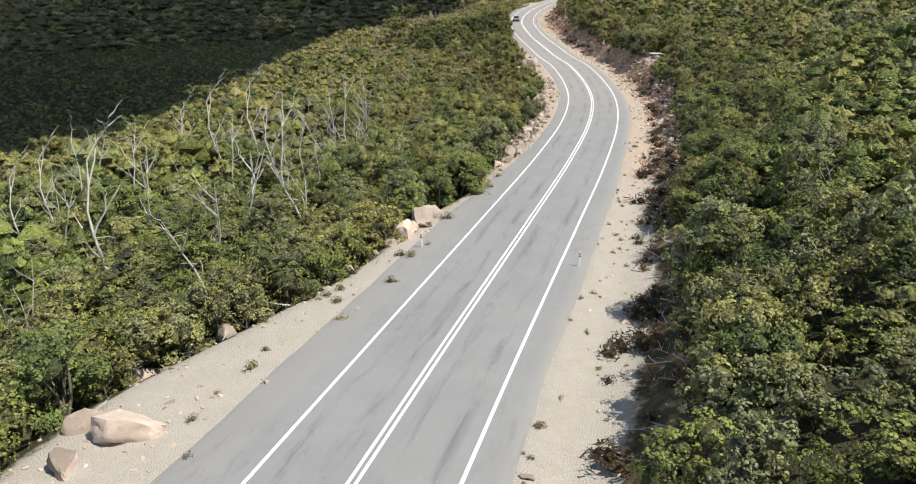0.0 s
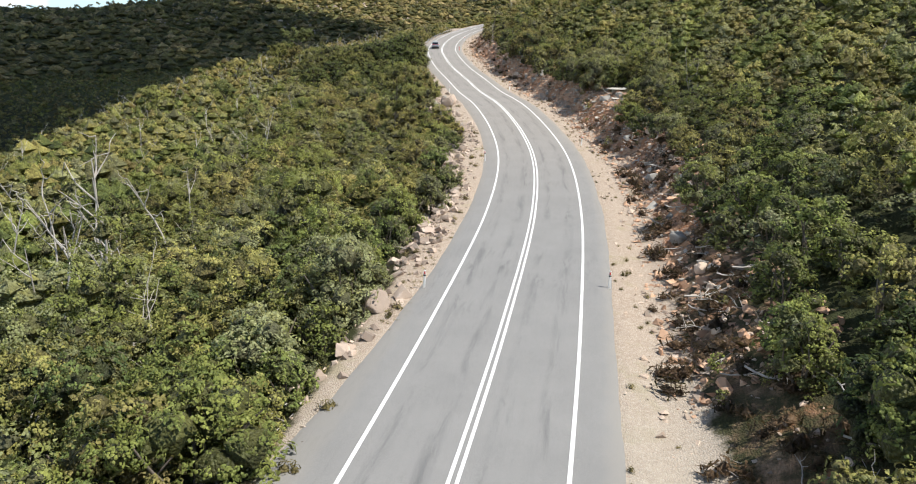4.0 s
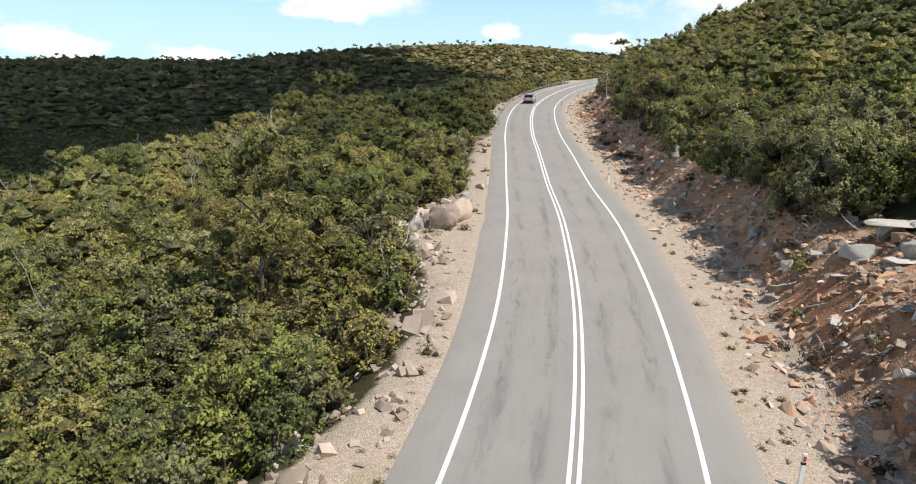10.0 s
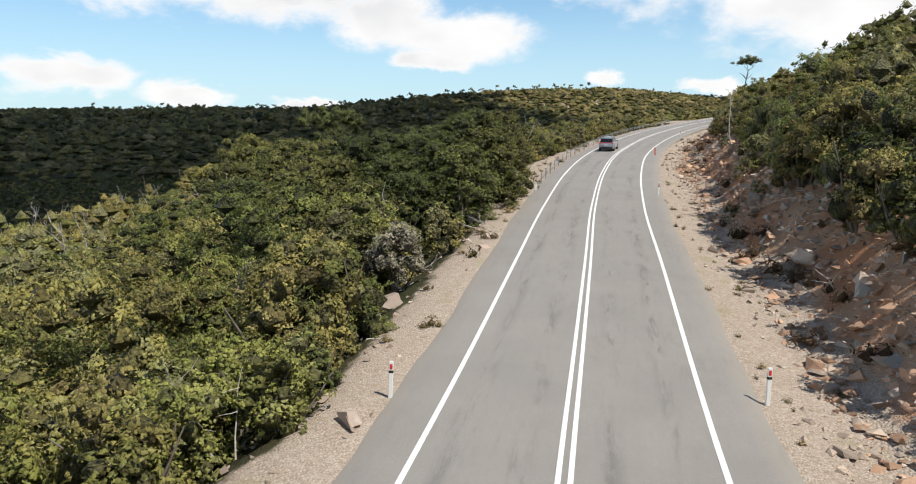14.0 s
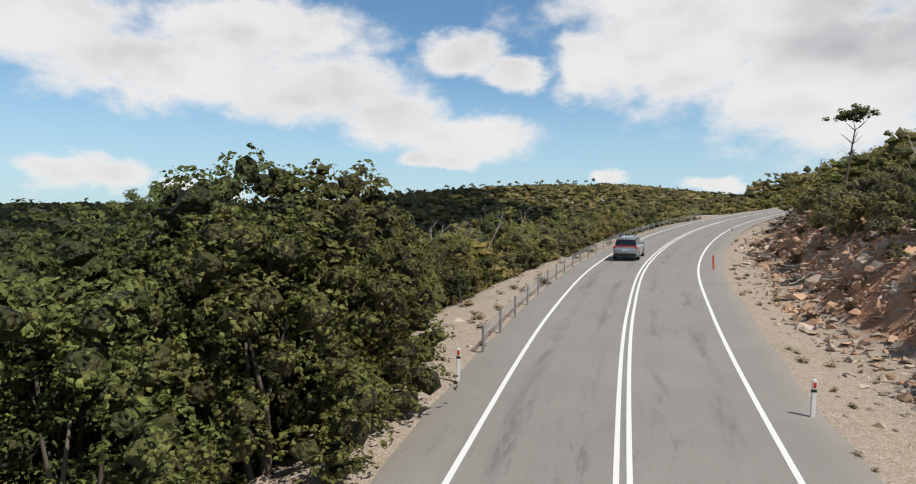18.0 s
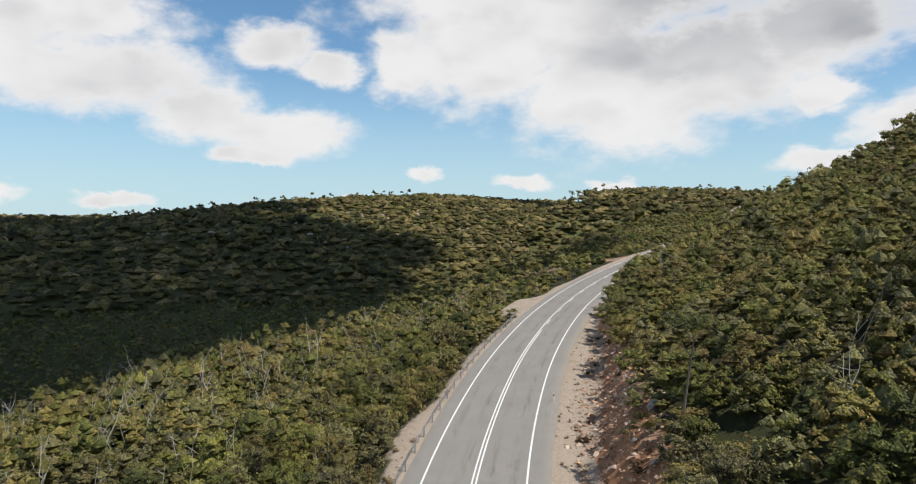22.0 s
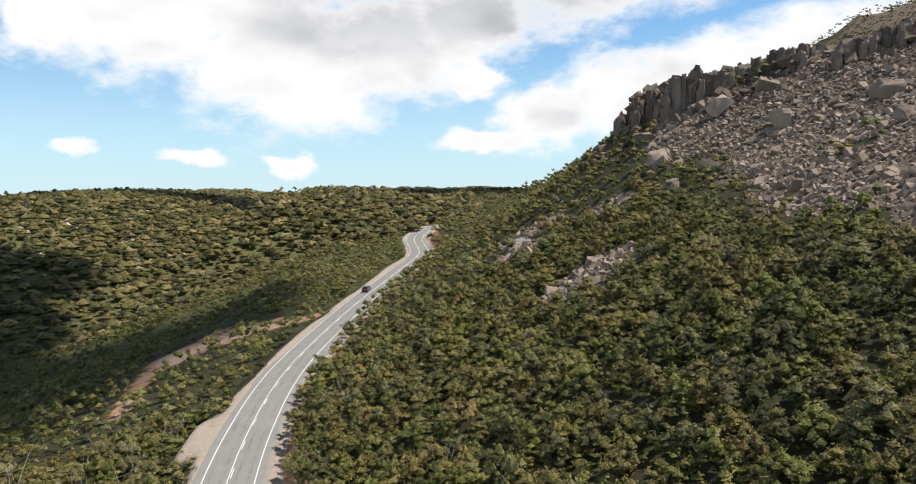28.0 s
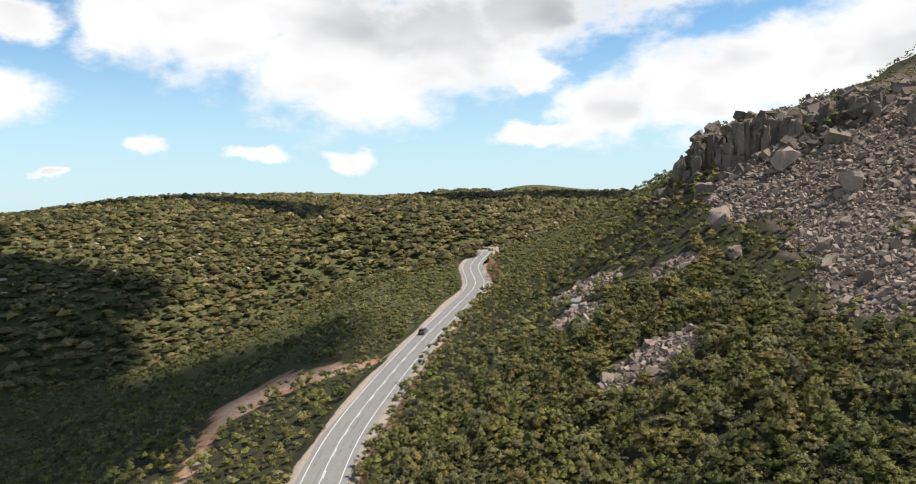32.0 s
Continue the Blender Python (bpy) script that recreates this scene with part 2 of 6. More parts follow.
def mat_ground():
    m, n, out = material("ground")
    p = geo_pos(n)
    gravel, bank = n.attr("gravel"), n.attr("bank")
    big, mid, tiny = n.noise(p, 0.12, 5.0, 0.6), n.noise(p, 1.1, 6.0, 0.65), n.noise(p, 9.0, 5.0, 0.7)
    stone = n.add("ShaderNodeTexVoronoi", ins={"Vector": p, "Scale": 15.0, "Randomness": 1.0})
    litter = n.mix(mid, (0.034, 0.034, 0.017), (0.078, 0.072, 0.036))
    litter = n.mix(n.step(big, 0.45, 0.7), litter, (0.045, 0.052, 0.022))
    heath = n.mix(n.noise(p, 0.5, 6.0, 0.7), (0.05, 0.062, 0.024), (0.17, 0.165, 0.062))
    heath = n.mix(n.step(n.noise(p, 0.09, 5.0, 0.6), 0.5, 0.7), heath, (0.17, 0.15, 0.075))
    litter = n.mix(n.step(n.add("ShaderNodeSeparateXYZ", ins={0: p}).outputs[1], 330.0, 450.0), litter, heath)
    grv = n.mix(mid, (0.47, 0.375, 0.285), (0.63, 0.53, 0.43))
    grv = n.mix(n.math("MULTIPLY", n.step(stone.outputs["Distance"], 0.05, 0.5), 0.4), n.mix(0.5, grv, n.ramp(n.add("ShaderNodeSeparateColor", ins={0: stone.outputs["Color"]}).outputs[0], [(0.0, (0.22, 0.17, 0.13)), (0.5, (0.46, 0.38, 0.31)), (1.0, (0.66, 0.59, 0.52))])), (0.25, 0.19, 0.14))
    grv = n.mix(n.math("MULTIPLY", n.step(n.noise(p, 0.45, 5.0, 0.65), 0.55, 0.7), 0.5), grv, (0.30, 0.27, 0.15))
    south = n.math("SUBTRACT", 1.0, n.step(n.add("ShaderNodeSeparateXYZ", ins={0: p}).outputs[1], 45.0, 70.0))
    grv = n.mix(n.math("MULTIPLY", south, 0.75), grv, n.mix(mid, (0.32, 0.295, 0.25), (0.44, 0.415, 0.36)))
    red = n.mix(mid, (0.29, 0.12, 0.056), (0.50, 0.265, 0.145))
    red = n.mix(n.step(n.math("ADD", n.noise(p, 0.28, 4.0, 0.6), n.math("MULTIPLY", n.step(n.add("ShaderNodeSeparateXYZ", ins={0: p}).outputs[1], 165.0, 190.0), 0.1)), 0.44, 0.6), n.mix(mid, (0.33, 0.19, 0.115), (0.54, 0.37, 0.25)), red)
    red = n.mix(n.step(tiny, 0.5, 0.75), red, (0.40, 0.29, 0.21))
    red = n.mix(n.math("MULTIPLY", n.step(n.noise(p, 0.4, 5.0, 0.65, 0.5), 0.44, 0.58), n.math("SUBTRACT", 0.85, n.math("MULTIPLY", n.step(n.add("ShaderNodeSeparateXYZ", ins={0: p}).outputs[1], 100.0, 140.0), 0.72))), red, n.mix(tiny, (0.045, 0.03, 0.02), (0.16, 0.11, 0.075)))
    rag = n.math("MULTIPLY", n.math("SUBTRACT", n.noise(p, 0.8, 6.0, 0.7), 0.5), 1.1)
    c = n.mix(n.step(n.math("ADD", bank, rag), 0.35, 0.65), litter, red)
    c = n.mix(n.step(n.math("ADD", gravel, rag), 0.35, 0.65), c, grv)
    c = n.mix(n.step(n.math("ADD", n.attr("scree"), n.math("MULTIPLY", rag, 0.5)), 0.3, 0.6), c, n.mix(mid, (0.095, 0.072, 0.052), (0.24, 0.185, 0.138)))
    h = n.math("ADD", n.math("MULTIPLY", mid, 0.6), n.math("MULTIPLY", n.math("SUBTRACT", 1.0, stone.outputs["Distance"]), 0.5))
    finish(n, out, c, 0.92, h, 0.9, 0.09, spec=0.15)
    return m


def mat_rock(name, a, b, lichen, scale=1.0):
    m, n, out = material(name)
    p = geo_pos(n)
    rnd = n.add("ShaderNodeNewGeometry").outputs["Random Per Island"]
    oi = n.add("ShaderNodeObjectInfo").outputs["Random"]
    big, mid, tiny = n.noise(p, 0.7 * scale, 5.0, 0.6, 0.4), n.noise(p, 3.2 * scale, 6.0, 0.68), n.noise(p, 17.0 * scale, 4.0, 0.7)
    c = n.mix(big, a, b)
    c = n.mix(n.math("MULTIPLY", n.step(mid, 0.52, 0.72), 0.7), c, lichen)
    c = n.mix(n.math("MULTIPLY", n.step(tiny, 0.55, 0.8), 0.4), c, (0.10, 0.085, 0.07))
    k = n.math("ADD", 0.58, n.math("MULTIPLY", n.math("FRACT", n.math("ADD", rnd, oi)), 0.82))
    c = n.mix(1.0, c, n.add("ShaderNodeCombineColor", ins={0: k, 1: k, 2: k}).outputs[0], "MULTIPLY")
    finish(n, out, c, 0.88, n.math("ADD", mid, n.math("MULTIPLY", tiny, 0.4)), 0.7, 0.05, spec=0.2)
    return m


def mat_leaf(name, stops, vary=1.05, heart=False, cell=8.5, cut=True, inner=1.0):
    """Foliage: the colour runs over the islands, the plants and broad drifts of the bush. heart: the packed twigs and
    leaves inside a clump, with the shade of the leaf gaps painted into their colour.
    """
    m, n, out = material(name)
    p = geo_pos(n)
    rnd = n.add("ShaderNodeNewGeometry").outputs["Random Per Island"]
    oi = n.add("ShaderNodeObjectInfo").outputs["Random"]
    tint = n.attr("tint")
    drift = n.noise(p, 0.035, 4.0, 0.6)
    clump = n.noise(p, 0.9, 3.0, 0.6)
    plant_rnd = n.math("FRACT", n.math("ADD", tint, oi))
    f = n.math("ADD", n.math("MULTIPLY", plant_rnd, 0.6), n.math("ADD", n.math("ADD", n.math("MULTIPLY", drift, 0.34), 0.05), n.math("MULTIPLY", n.math("SUBTRACT", clump, 0.5), 0.5)))
    # tone by y: greener in the south, darker and browner in the north
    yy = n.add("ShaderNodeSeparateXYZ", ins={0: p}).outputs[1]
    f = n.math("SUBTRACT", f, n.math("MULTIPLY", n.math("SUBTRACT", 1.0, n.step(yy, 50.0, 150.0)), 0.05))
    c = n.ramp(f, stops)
    c = n.mix(n.math("SUBTRACT", 1.0, n.step(yy, 60.0, 120.0)), c, n.mix(1.0, c, (0.97, 1.04, 1.04), "MULTIPLY"))
    c = n.mix(n.math("MULTIPLY", n.step(yy, 130.0, 215.0), 0.9), c, n.mix(1.0, c, (0.93, 0.86, 0.82), "MULTIPLY"))
    tone = n.math("ADD", 0.74, n.math("MULTIPLY", n.math("FRACT", n.math("MULTIPLY", plant_rnd, 7.3)), 0.62))
    c = n.mix(1.0, c, n.add("ShaderNodeCombineColor", ins={0: tone, 1: tone, 2: tone}).outputs[0], "MULTIPLY")
    # single leaflets: uneven cells, each with its own tone and tilt
    wob = n.add("ShaderNodeTexNoise", ins={"Vector": p, "Scale": cell * 1.6, "Detail": 2.0}).outputs["Color"]
    bent = n.add("ShaderNodeVectorMath", operation="MULTIPLY_ADD", ins={0: wob, 1: (0.6 / cell,) * 3, 2: p}).outputs[0]
    vor = n.add("ShaderNodeTexVoronoi", ins={"Vector": bent, "Scale": cell, "Randomness": 1.0})
    own = n.add("ShaderNodeSeparateColor", ins={0: vor.outputs["Color"]}).outputs
    k = n.math("ADD", 1.0 - vary * 0.5, n.math("MULTIPLY", n.math("ADD", n.math("MULTIPLY", rnd, 0.45), n.math("MULTIPLY", own[0], 0.55)), vary * 1.25))
    # inner below 1 paints the shade inside a bush into its lobes
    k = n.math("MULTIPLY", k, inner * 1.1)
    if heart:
        # twig brown, then shade of the leaf gaps painted in by 0.55
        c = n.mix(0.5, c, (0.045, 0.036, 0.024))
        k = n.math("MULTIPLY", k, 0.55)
    bump = n.add("ShaderNodeBump", ins={"Height": n.math("SUBTRACT", n.math("MULTIPLY", own[1], 0.5), vor.outputs["Distance"]), "Strength": 1.0, "Distance": 1.3 / cell}).outputs[0]
    fac = n.add("ShaderNodeAttribute", attribute_name="facing").outputs["Vector"]
    fac = n.add("ShaderNodeVectorTransform", vector_type="NORMAL", convert_from="OBJECT", convert_to="WORLD", ins={0: fac}).outputs[0]
    bump = n.add("ShaderNodeVectorMath", operation="MULTIPLY_ADD", ins={0: fac, 1: (0.3,) * 3 if heart else (0.85,) * 3 if cut else (0.6,) * 3, 2: bump}).outputs[0]
    bump = n.add("ShaderNodeVectorMath", operation="NORMALIZE", ins={0: bump}).outputs[0]
    c = n.mix(1.0, c, n.add("ShaderNodeCombineColor", ins={0: n.math("MULTIPLY", k, 1.07), 1: k, 2: n.math("MULTIPLY", k, 0.95)}).outputs[0], "MULTIPLY")
    b = n.add("ShaderNodeBsdfPrincipled", ins={"Base Color": c, "Roughness": 0.55, "Specular IOR Level": 0.25, "Normal": bump})
    if heart:
        n.t.links.new(b.outputs[0], out.inputs[0])
        return m
    tr = n.add("ShaderNodeBsdfTranslucent", ins={0: n.mix(0.35, c, (0.20, 0.21, 0.04))})
    mx = n.add("ShaderNodeMixShader", ins={0: 0.3, 1: b.outputs[0], 2: tr.outputs[0]})
    if cut:
        gap = n.math("GREATER_THAN", vor.outputs["Distance"], 0.5)
        hole = n.add("ShaderNodeBsdfTransparent")
        mx = n.add("ShaderNodeMixShader", ins={0: gap, 1: mx.outputs[0], 2: hole.outputs[0]})
    n.t.links.new(mx.outputs[0], out.inputs[0])
    return m


def mat_plain(name, colour, rough=0.6, metal=0.0, var=0.25, scale=6.0, spec=0.4, coat=0.0):
    m, n, out = material(name)
    p = n.add("ShaderNodeTexCoord").outputs["Object"]
    v = n.noise(p, scale, 5.0, 0.65)
    dark = tuple(c * (1 - var) for c in colour)
    light = tuple(min(1, c * (1 + var * 0.6)) for c in colour)
    finish(n, out, n.mix(v, dark, light), rough, n.noise(p, scale * 5), 0.12, 0.01, metal, spec, coat)
    return m


ASPHALT, PAINT, GROUND = mat_asphalt(), mat_paint(), mat_ground()
STONE = mat_rock("pale_stone", (0.36, 0.27, 0.20), (0.54, 0.44, 0.36), (0.50, 0.47, 0.41))
PINK = mat_rock("pink_boulder", (0.33, 0.25, 0.195), (0.51, 0.42, 0.35), (0.55, 0.50, 0.44), 0.6)
OCHRE = mat_rock("ochre_rock", (0.36, 0.205, 0.125), (0.56, 0.37, 0.25), (0.52, 0.43, 0.34), 0.8)
GREYROCK = mat_rock("grey_rock", (0.26, 0.24, 0.21), (0.44, 0.42, 0.38), (0.56, 0.55, 0.51), 0.8)
DOLERITE = mat_rock("dolerite", (0.105, 0.080, 0.062), (0.25, 0.195, 0.155), (0.33, 0.275, 0.225), 0.6)
SCREE = mat_rock("scree_rock", (0.20, 0.145, 0.108), (0.39, 0.305, 0.24), (0.47, 0.395, 0.325), 0.9)
SCRUB = [(0.12, (0.056, 0.084, 0.032)), (0.28, (0.125, 0.154, 0.045)), (0.44, (0.195, 0.212, 0.056)), (0.56, (0.178, 0.19, 0.105)), (0.70, (0.235, 0.226, 0.068)), (0.84, (0.225, 0.194, 0.078)), (0.97, (0.17, 0.12, 0.06))]
GUMC = [(0.2, (0.10, 0.135, 0.05)), (0.5, (0.165, 0.19, 0.062)), (0.8, (0.24, 0.23, 0.08))]
FARC = [(0.2, (0.066, 0.076, 0.030)), (0.45, (0.128, 0.134, 0.046)), (0.65, (0.21, 0.195, 0.074)), (0.9, (0.30, 0.26, 0.14))]
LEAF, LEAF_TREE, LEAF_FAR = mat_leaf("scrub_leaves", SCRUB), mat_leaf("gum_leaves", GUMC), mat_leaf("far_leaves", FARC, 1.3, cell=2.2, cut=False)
# lobes repeat the leaf colours darker, shade among the tufts put into the colour
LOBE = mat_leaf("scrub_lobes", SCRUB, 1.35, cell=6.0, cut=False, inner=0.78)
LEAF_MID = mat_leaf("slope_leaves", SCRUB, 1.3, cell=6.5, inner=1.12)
# hearts and far lobes carry the shade inside the foliage in their colour
HEART, HEART_TREE, HEART_FAR = mat_leaf("scrub_shaded_heart", SCRUB, heart=True), mat_leaf("gum_shaded_heart", GUMC, heart=True), mat_leaf("far_lobes", FARC, 1.35, cell=1.8, cut=False, inner=0.85)
BARK = mat_plain("bark", (0.19, 0.16, 0.13), 0.9, var=0.5, scale=4.0, spec=0.15)
DEAD = mat_plain("weathered_deadwood", (0.52, 0.48, 0.43), 0.85, var=0.45, scale=3.0, spec=0.15)

# ---- the lie of the land ----
NODES = [
    (-16.02, -25.42, -0.66), (-10.81, -7.36, -0.68), (-5.61, 10.70, -0.81), (-0.41, 28.76, -1.06), (5.19, 47.00, -0.92),
    (10.87, 65.68, -0.71), (16.06, 84.83, -0.46), (19.51, 102.07, 0.09), (20.87, 117.34, 0.98), (20.80, 132.59, 2.18),
    (20.05, 148.08, 2.73), (19.31, 162.58, 3.77), (18.48, 178.35, 4.84), (18.17, 196.07, 6.27), (18.88, 215.23, 7.57),
    (21.87, 236.52, 9.20), (26.94, 259.75, 10.79), (34.76, 285.32, 12.52), (45.88, 312.24, 14.44), (61.72, 338.75, 17.29),
    (80.43, 367.14, 20.25), (100.82, 395.58, 23.41), (120.22, 423.32, 27.04), (130.88, 453.97, 31.03), (148.80, 480.60, 35.02),
]


def catmull(pts, per):
    q = np.vstack([2 * pts[0] - pts[1], pts, 2 * pts[-1] - pts[-2]])
    u = np.linspace(0, 1, per, endpoint=False)[:, None]
    out = []
    for i in range(1, len(q) - 2):
        a, b, c, d = q[i - 1:i + 3]
        out.append(0.5 * (2 * b + (c - a) * u + (2 * a - 5 * b + 4 * c - d) * u ** 2 + (3 * b - a - 3 * c + d) * u ** 3))
    return np.vstack(out + [pts[-1:]])


LINE = catmull(np.array(NODES), 16)
seg = np.linalg.norm(np.diff(LINE, axis=0), axis=1)
ARC = np.concatenate([[0], np.cumsum(seg)])


def road_point(s):
    return np.stack([np.interp(s, ARC, LINE[:, k]) for k in range(3)], -1)


def road_frame(s):
    """Points of the middle line and the unit vector to its right."""
    p = road_point(s)
    d = road_point(s + 1.0) - road_point(s - 1.0)
    d = d / np.linalg.norm(d[..., :2], axis=-1, keepdims=True)
    return p, np.stack([d[..., 1], -d[..., 0], 0 * d[..., 0]], -1), d


def at_road(s, d, dz=0.0):
    p, r, _ = road_frame(np.asarray(s, float))
    return p + r * np.asarray(d, float)[..., None] + np.array([0, 0, dz])


def smooth(a, lo, hi):
    t = np.clip((a - lo) / (hi - lo), 0, 1)
    return t * t * (3 - 2 * t)


_lat = RNG.rand(64, 64)


def vnoise(x, y, scale):
    """Smooth value noise, 0 to 1, on arrays."""
    x, y = x / scale, y / scale
    i, j = np.floor(x).astype(int), np.floor(y).astype(int)
    u, v = x - i, y - j
    u, v = u * u * (3 - 2 * u), v * v * (3 - 2 * v)
    g = lambda a, b: _lat[a % 64, b % 64]
    return (g(i, j) * (1 - u) + g(i + 1, j) * u) * (1 - v) + (g(i, j + 1) * (1 - u) + g(i + 1, j + 1) * u) * v


def fbm(x, y, scale, n=4):
    return sum(vnoise(x + 17.3 * k, y - 9.1 * k, scale / 2 ** k) / 2 ** k for k in range(n)) / (2 - 2 ** (1 - n))


def lateral(x, y):
    """Offset from the middle line (right positive) and the road's level abreast of the place."""
    y2 = np.clip(y, LINE[0, 1], LINE[-1, 1])
    xr, zr = np.interp(y2, LINE[:, 1], LINE[:, 0]), np.interp(y2, LINE[:, 1], LINE[:, 2])
    sl = np.gradient(LINE[:, 0], LINE[:, 1])
    k = np.interp(y2, LINE[:, 1], sl)
    xr = xr + (y - y2) * k
    return (x - xr) / np.sqrt(1 + k * k), zr


def verge_right(y):
    return 7.2 + 1.3 * vnoise(0 * y, y, 9.0) + 0.5 * np.exp(-((y - 120) / 22) ** 2) + 0.4 * np.exp(-((y - 200) / 25) ** 2) - 1.7 * smooth(y, 255, 278)


def verge_left(y):
    return 5.2 + 1.2 * vnoise(0 * y + 7, y, 8.0) + 4.6 * np.exp(-((y - 23) / 11) ** 2) + 0.9 * np.exp(-((y - 42) / 9) ** 2) + 2.0 * np.exp(-((y - 2) / 9) ** 2) + 2.4 * np.exp(-((y - 103) / 7) ** 2) + 3.0 * np.exp(-((y - 133) / 8) ** 2) + 1.6 * np.exp(-((y - 195) / 16) ** 2) - 0.9 * smooth(y, 225, 255) - 0.5 * smooth(y, 295, 320)


def in_layby(y, d):
    """Gravel pull-out on the downhill side."""
    return smooth(y, 277, 284) * (1 - smooth(y, 290, 302)) * smooth(-d, 3, 4) * (1 - smooth(-d, 8.2, 10.5))


def in_track(x, y):
    """The bare dirt track below the road, with a cleared patch at its end."""
    best = np.full(np.shape(x), 99.0)
    pts = [(16, 318), (19, 328), (22, 340), (30, 357), (44, 365), (57, 362), (68, 359)]
    wid = [1.8, 2.1, 2.6, 6.5, 7.5, 5.0, 2.0]
    for (ax, ay), (bx, by), w0, w1 in zip(pts, pts[1:], wid, wid[1:]):
        t = np.clip(((x - ax) * (bx - ax) + (y - ay) * (by - ay)) / ((bx - ax) ** 2 + (by - ay) ** 2), 0, 1)
        best = np.minimum(best, np.hypot(x - ax - t * (bx - ax), y - ay - t * (by - ay)) / (w0 + (w1 - w0) * t))
    return 1 - smooth(best + (fbm(x, y, 6.0) - 0.5) * 1.3, 0.75, 1.25)


def ground_z(x, y):
    d, zr = lateral(x, y)
    a = -d
    vr, vl = verge_right(y), verge_left(y)
    # uphill
    bank = (1.3 + 1.1 * smooth(y, 60, 110)) * smooth(d, vr, vr + 2.8)
    up = -0.12 - 0.22 * np.exp(-((d - 6.8) / 1.2) ** 2) + bank + (0.455 + 0.11 * smooth(y, 255, 340)) * np.maximum(d - vr - 2.2, 0)
    up = up + 0.9 * (fbm(x, y, 9.0) - 0.5) * smooth(d, vr, vr + 6) + 6 * (fbm(x, y, 60.0) - 0.5) * smooth(d, 25, 70)
    cliff_d = 75 + 0.95 * np.maximum(335 - y, 0) + 10 * (fbm(x, y, 30.0) - 0.5)
    fade = smooth(y, 180, 300)
    up = up + 7 * fade * smooth(d, cliff_d - 42, cliff_d + 3) * (1 - 0.5 * smooth(y, 340, 375))
    up = up + (8 + 5 * fade) * (1 - 0.65 * smooth(y, 338, 358)) * smooth(d, cliff_d, cliff_d + 5 + 7 * (1 - fade))
    right = zr + up
    cap = 76 + 0.26 * (x - 160) + 9 * smooth(x, 252, 275) - 0.37 * np.maximum(y - 353, 0) + 5 * (fbm(x, y, 22.0) - 0.5)
    cap = np.maximum(cap, 26 + 20 * smooth(y, 500, 1200))
    right = np.minimum(right, cap)
    # downhill
    down = -0.12 - 1.9 * smooth(a, vl, vl + 4.5) - np.interp(y, [80, 140, 230, 300], [0.10, 0.125, 0.15, 0.205]) * np.maximum(a - vl - 3.0, 0)
    down = down + 1.0 * (fbm(x, y, 8.0) - 0.5) * smooth(a, vl, vl + 5) + 5 * (fbm(x, y, 70.0) - 0.5) * smooth(a, 25, 70)
    down = down - 0.24 * np.clip(a - np.interp(y, [100, 160, 270, 310], [85, 62, 60, 38]), 0, 70)
    lay = in_layby(y, d)
    down = down * (1 - lay) + lay * (-0.15)
    left = zr + down
    # the far side of the valley
    ax, ay, bx, by = -150.0, 150.0, 80.0, 640.0
    ln = math.hypot(bx - ax, by - ay)
    ux, uy = (bx - ax) / ln, (by - ay) / ln
    v = (x - ax) * ux + (y - ay) * uy
    wl = -(x - ax) * uy + (y - ay) * ux
    zax = -46 + 46 * smooth(v, 0, 600) + 12 * smooth(v, 600, 900)
    top = 28 + 31 * smooth(x, -330, 0) + 7 * smooth(y, 800, 1500) + 7 * (fbm(x, y, 190.0) - 0.5)
    hh = top - zax
    far = zax + hh * np.tanh((0.13 + 0.21 * smooth(v, 350, 700)) * np.maximum(wl, 0) / hh) + 7 * (fbm(x, y, 85.0) - 0.5)
    mesa = 30 * np.exp(-(((x - 955) / 85) ** 2 + ((y - 2010) / 260) ** 2)) + 14 * np.exp(-(((x - 500) / 420) ** 2 + ((y - 1700) / 300) ** 2))
    z_left = np.logaddexp(left / 3.0, np.minimum(far, 400) / 3.0) * 3.0
    near = smooth(a, 8, 30)
    z_left = left * (1 - near) + z_left * near
    z = np.where(d > 0, right, z_left)
    # ahead, past the last bend, both sides run out into one plateau
    ahead = smooth(y, 440, 640) * np.maximum(smooth(np.abs(d), 8, 40), smooth(y, 500, 560))
    z = z * (1 - ahead) + np.where(wl > 0, far, np.minimum(8 + 0.07 * (y - 440) + 20 * smooth(y, 540, 710) * (1 - smooth(x, 235, 330)), 58)) * ahead
    return z + mesa


def axis_grid(lo, hi, fine_lo, fine_hi, step, grow):
    v = list(np.arange(fine_lo, fine_hi, step))
    s, p = step, v[-1]
    while p < hi:
        s *= grow
        p += s
        v.append(min(p, hi))
    s, p = step, v[0]
    head = []
    while p > lo:
        s *= grow
        p -= s
        head.append(max(p, lo))
    return np.array(head[::-1] + v)


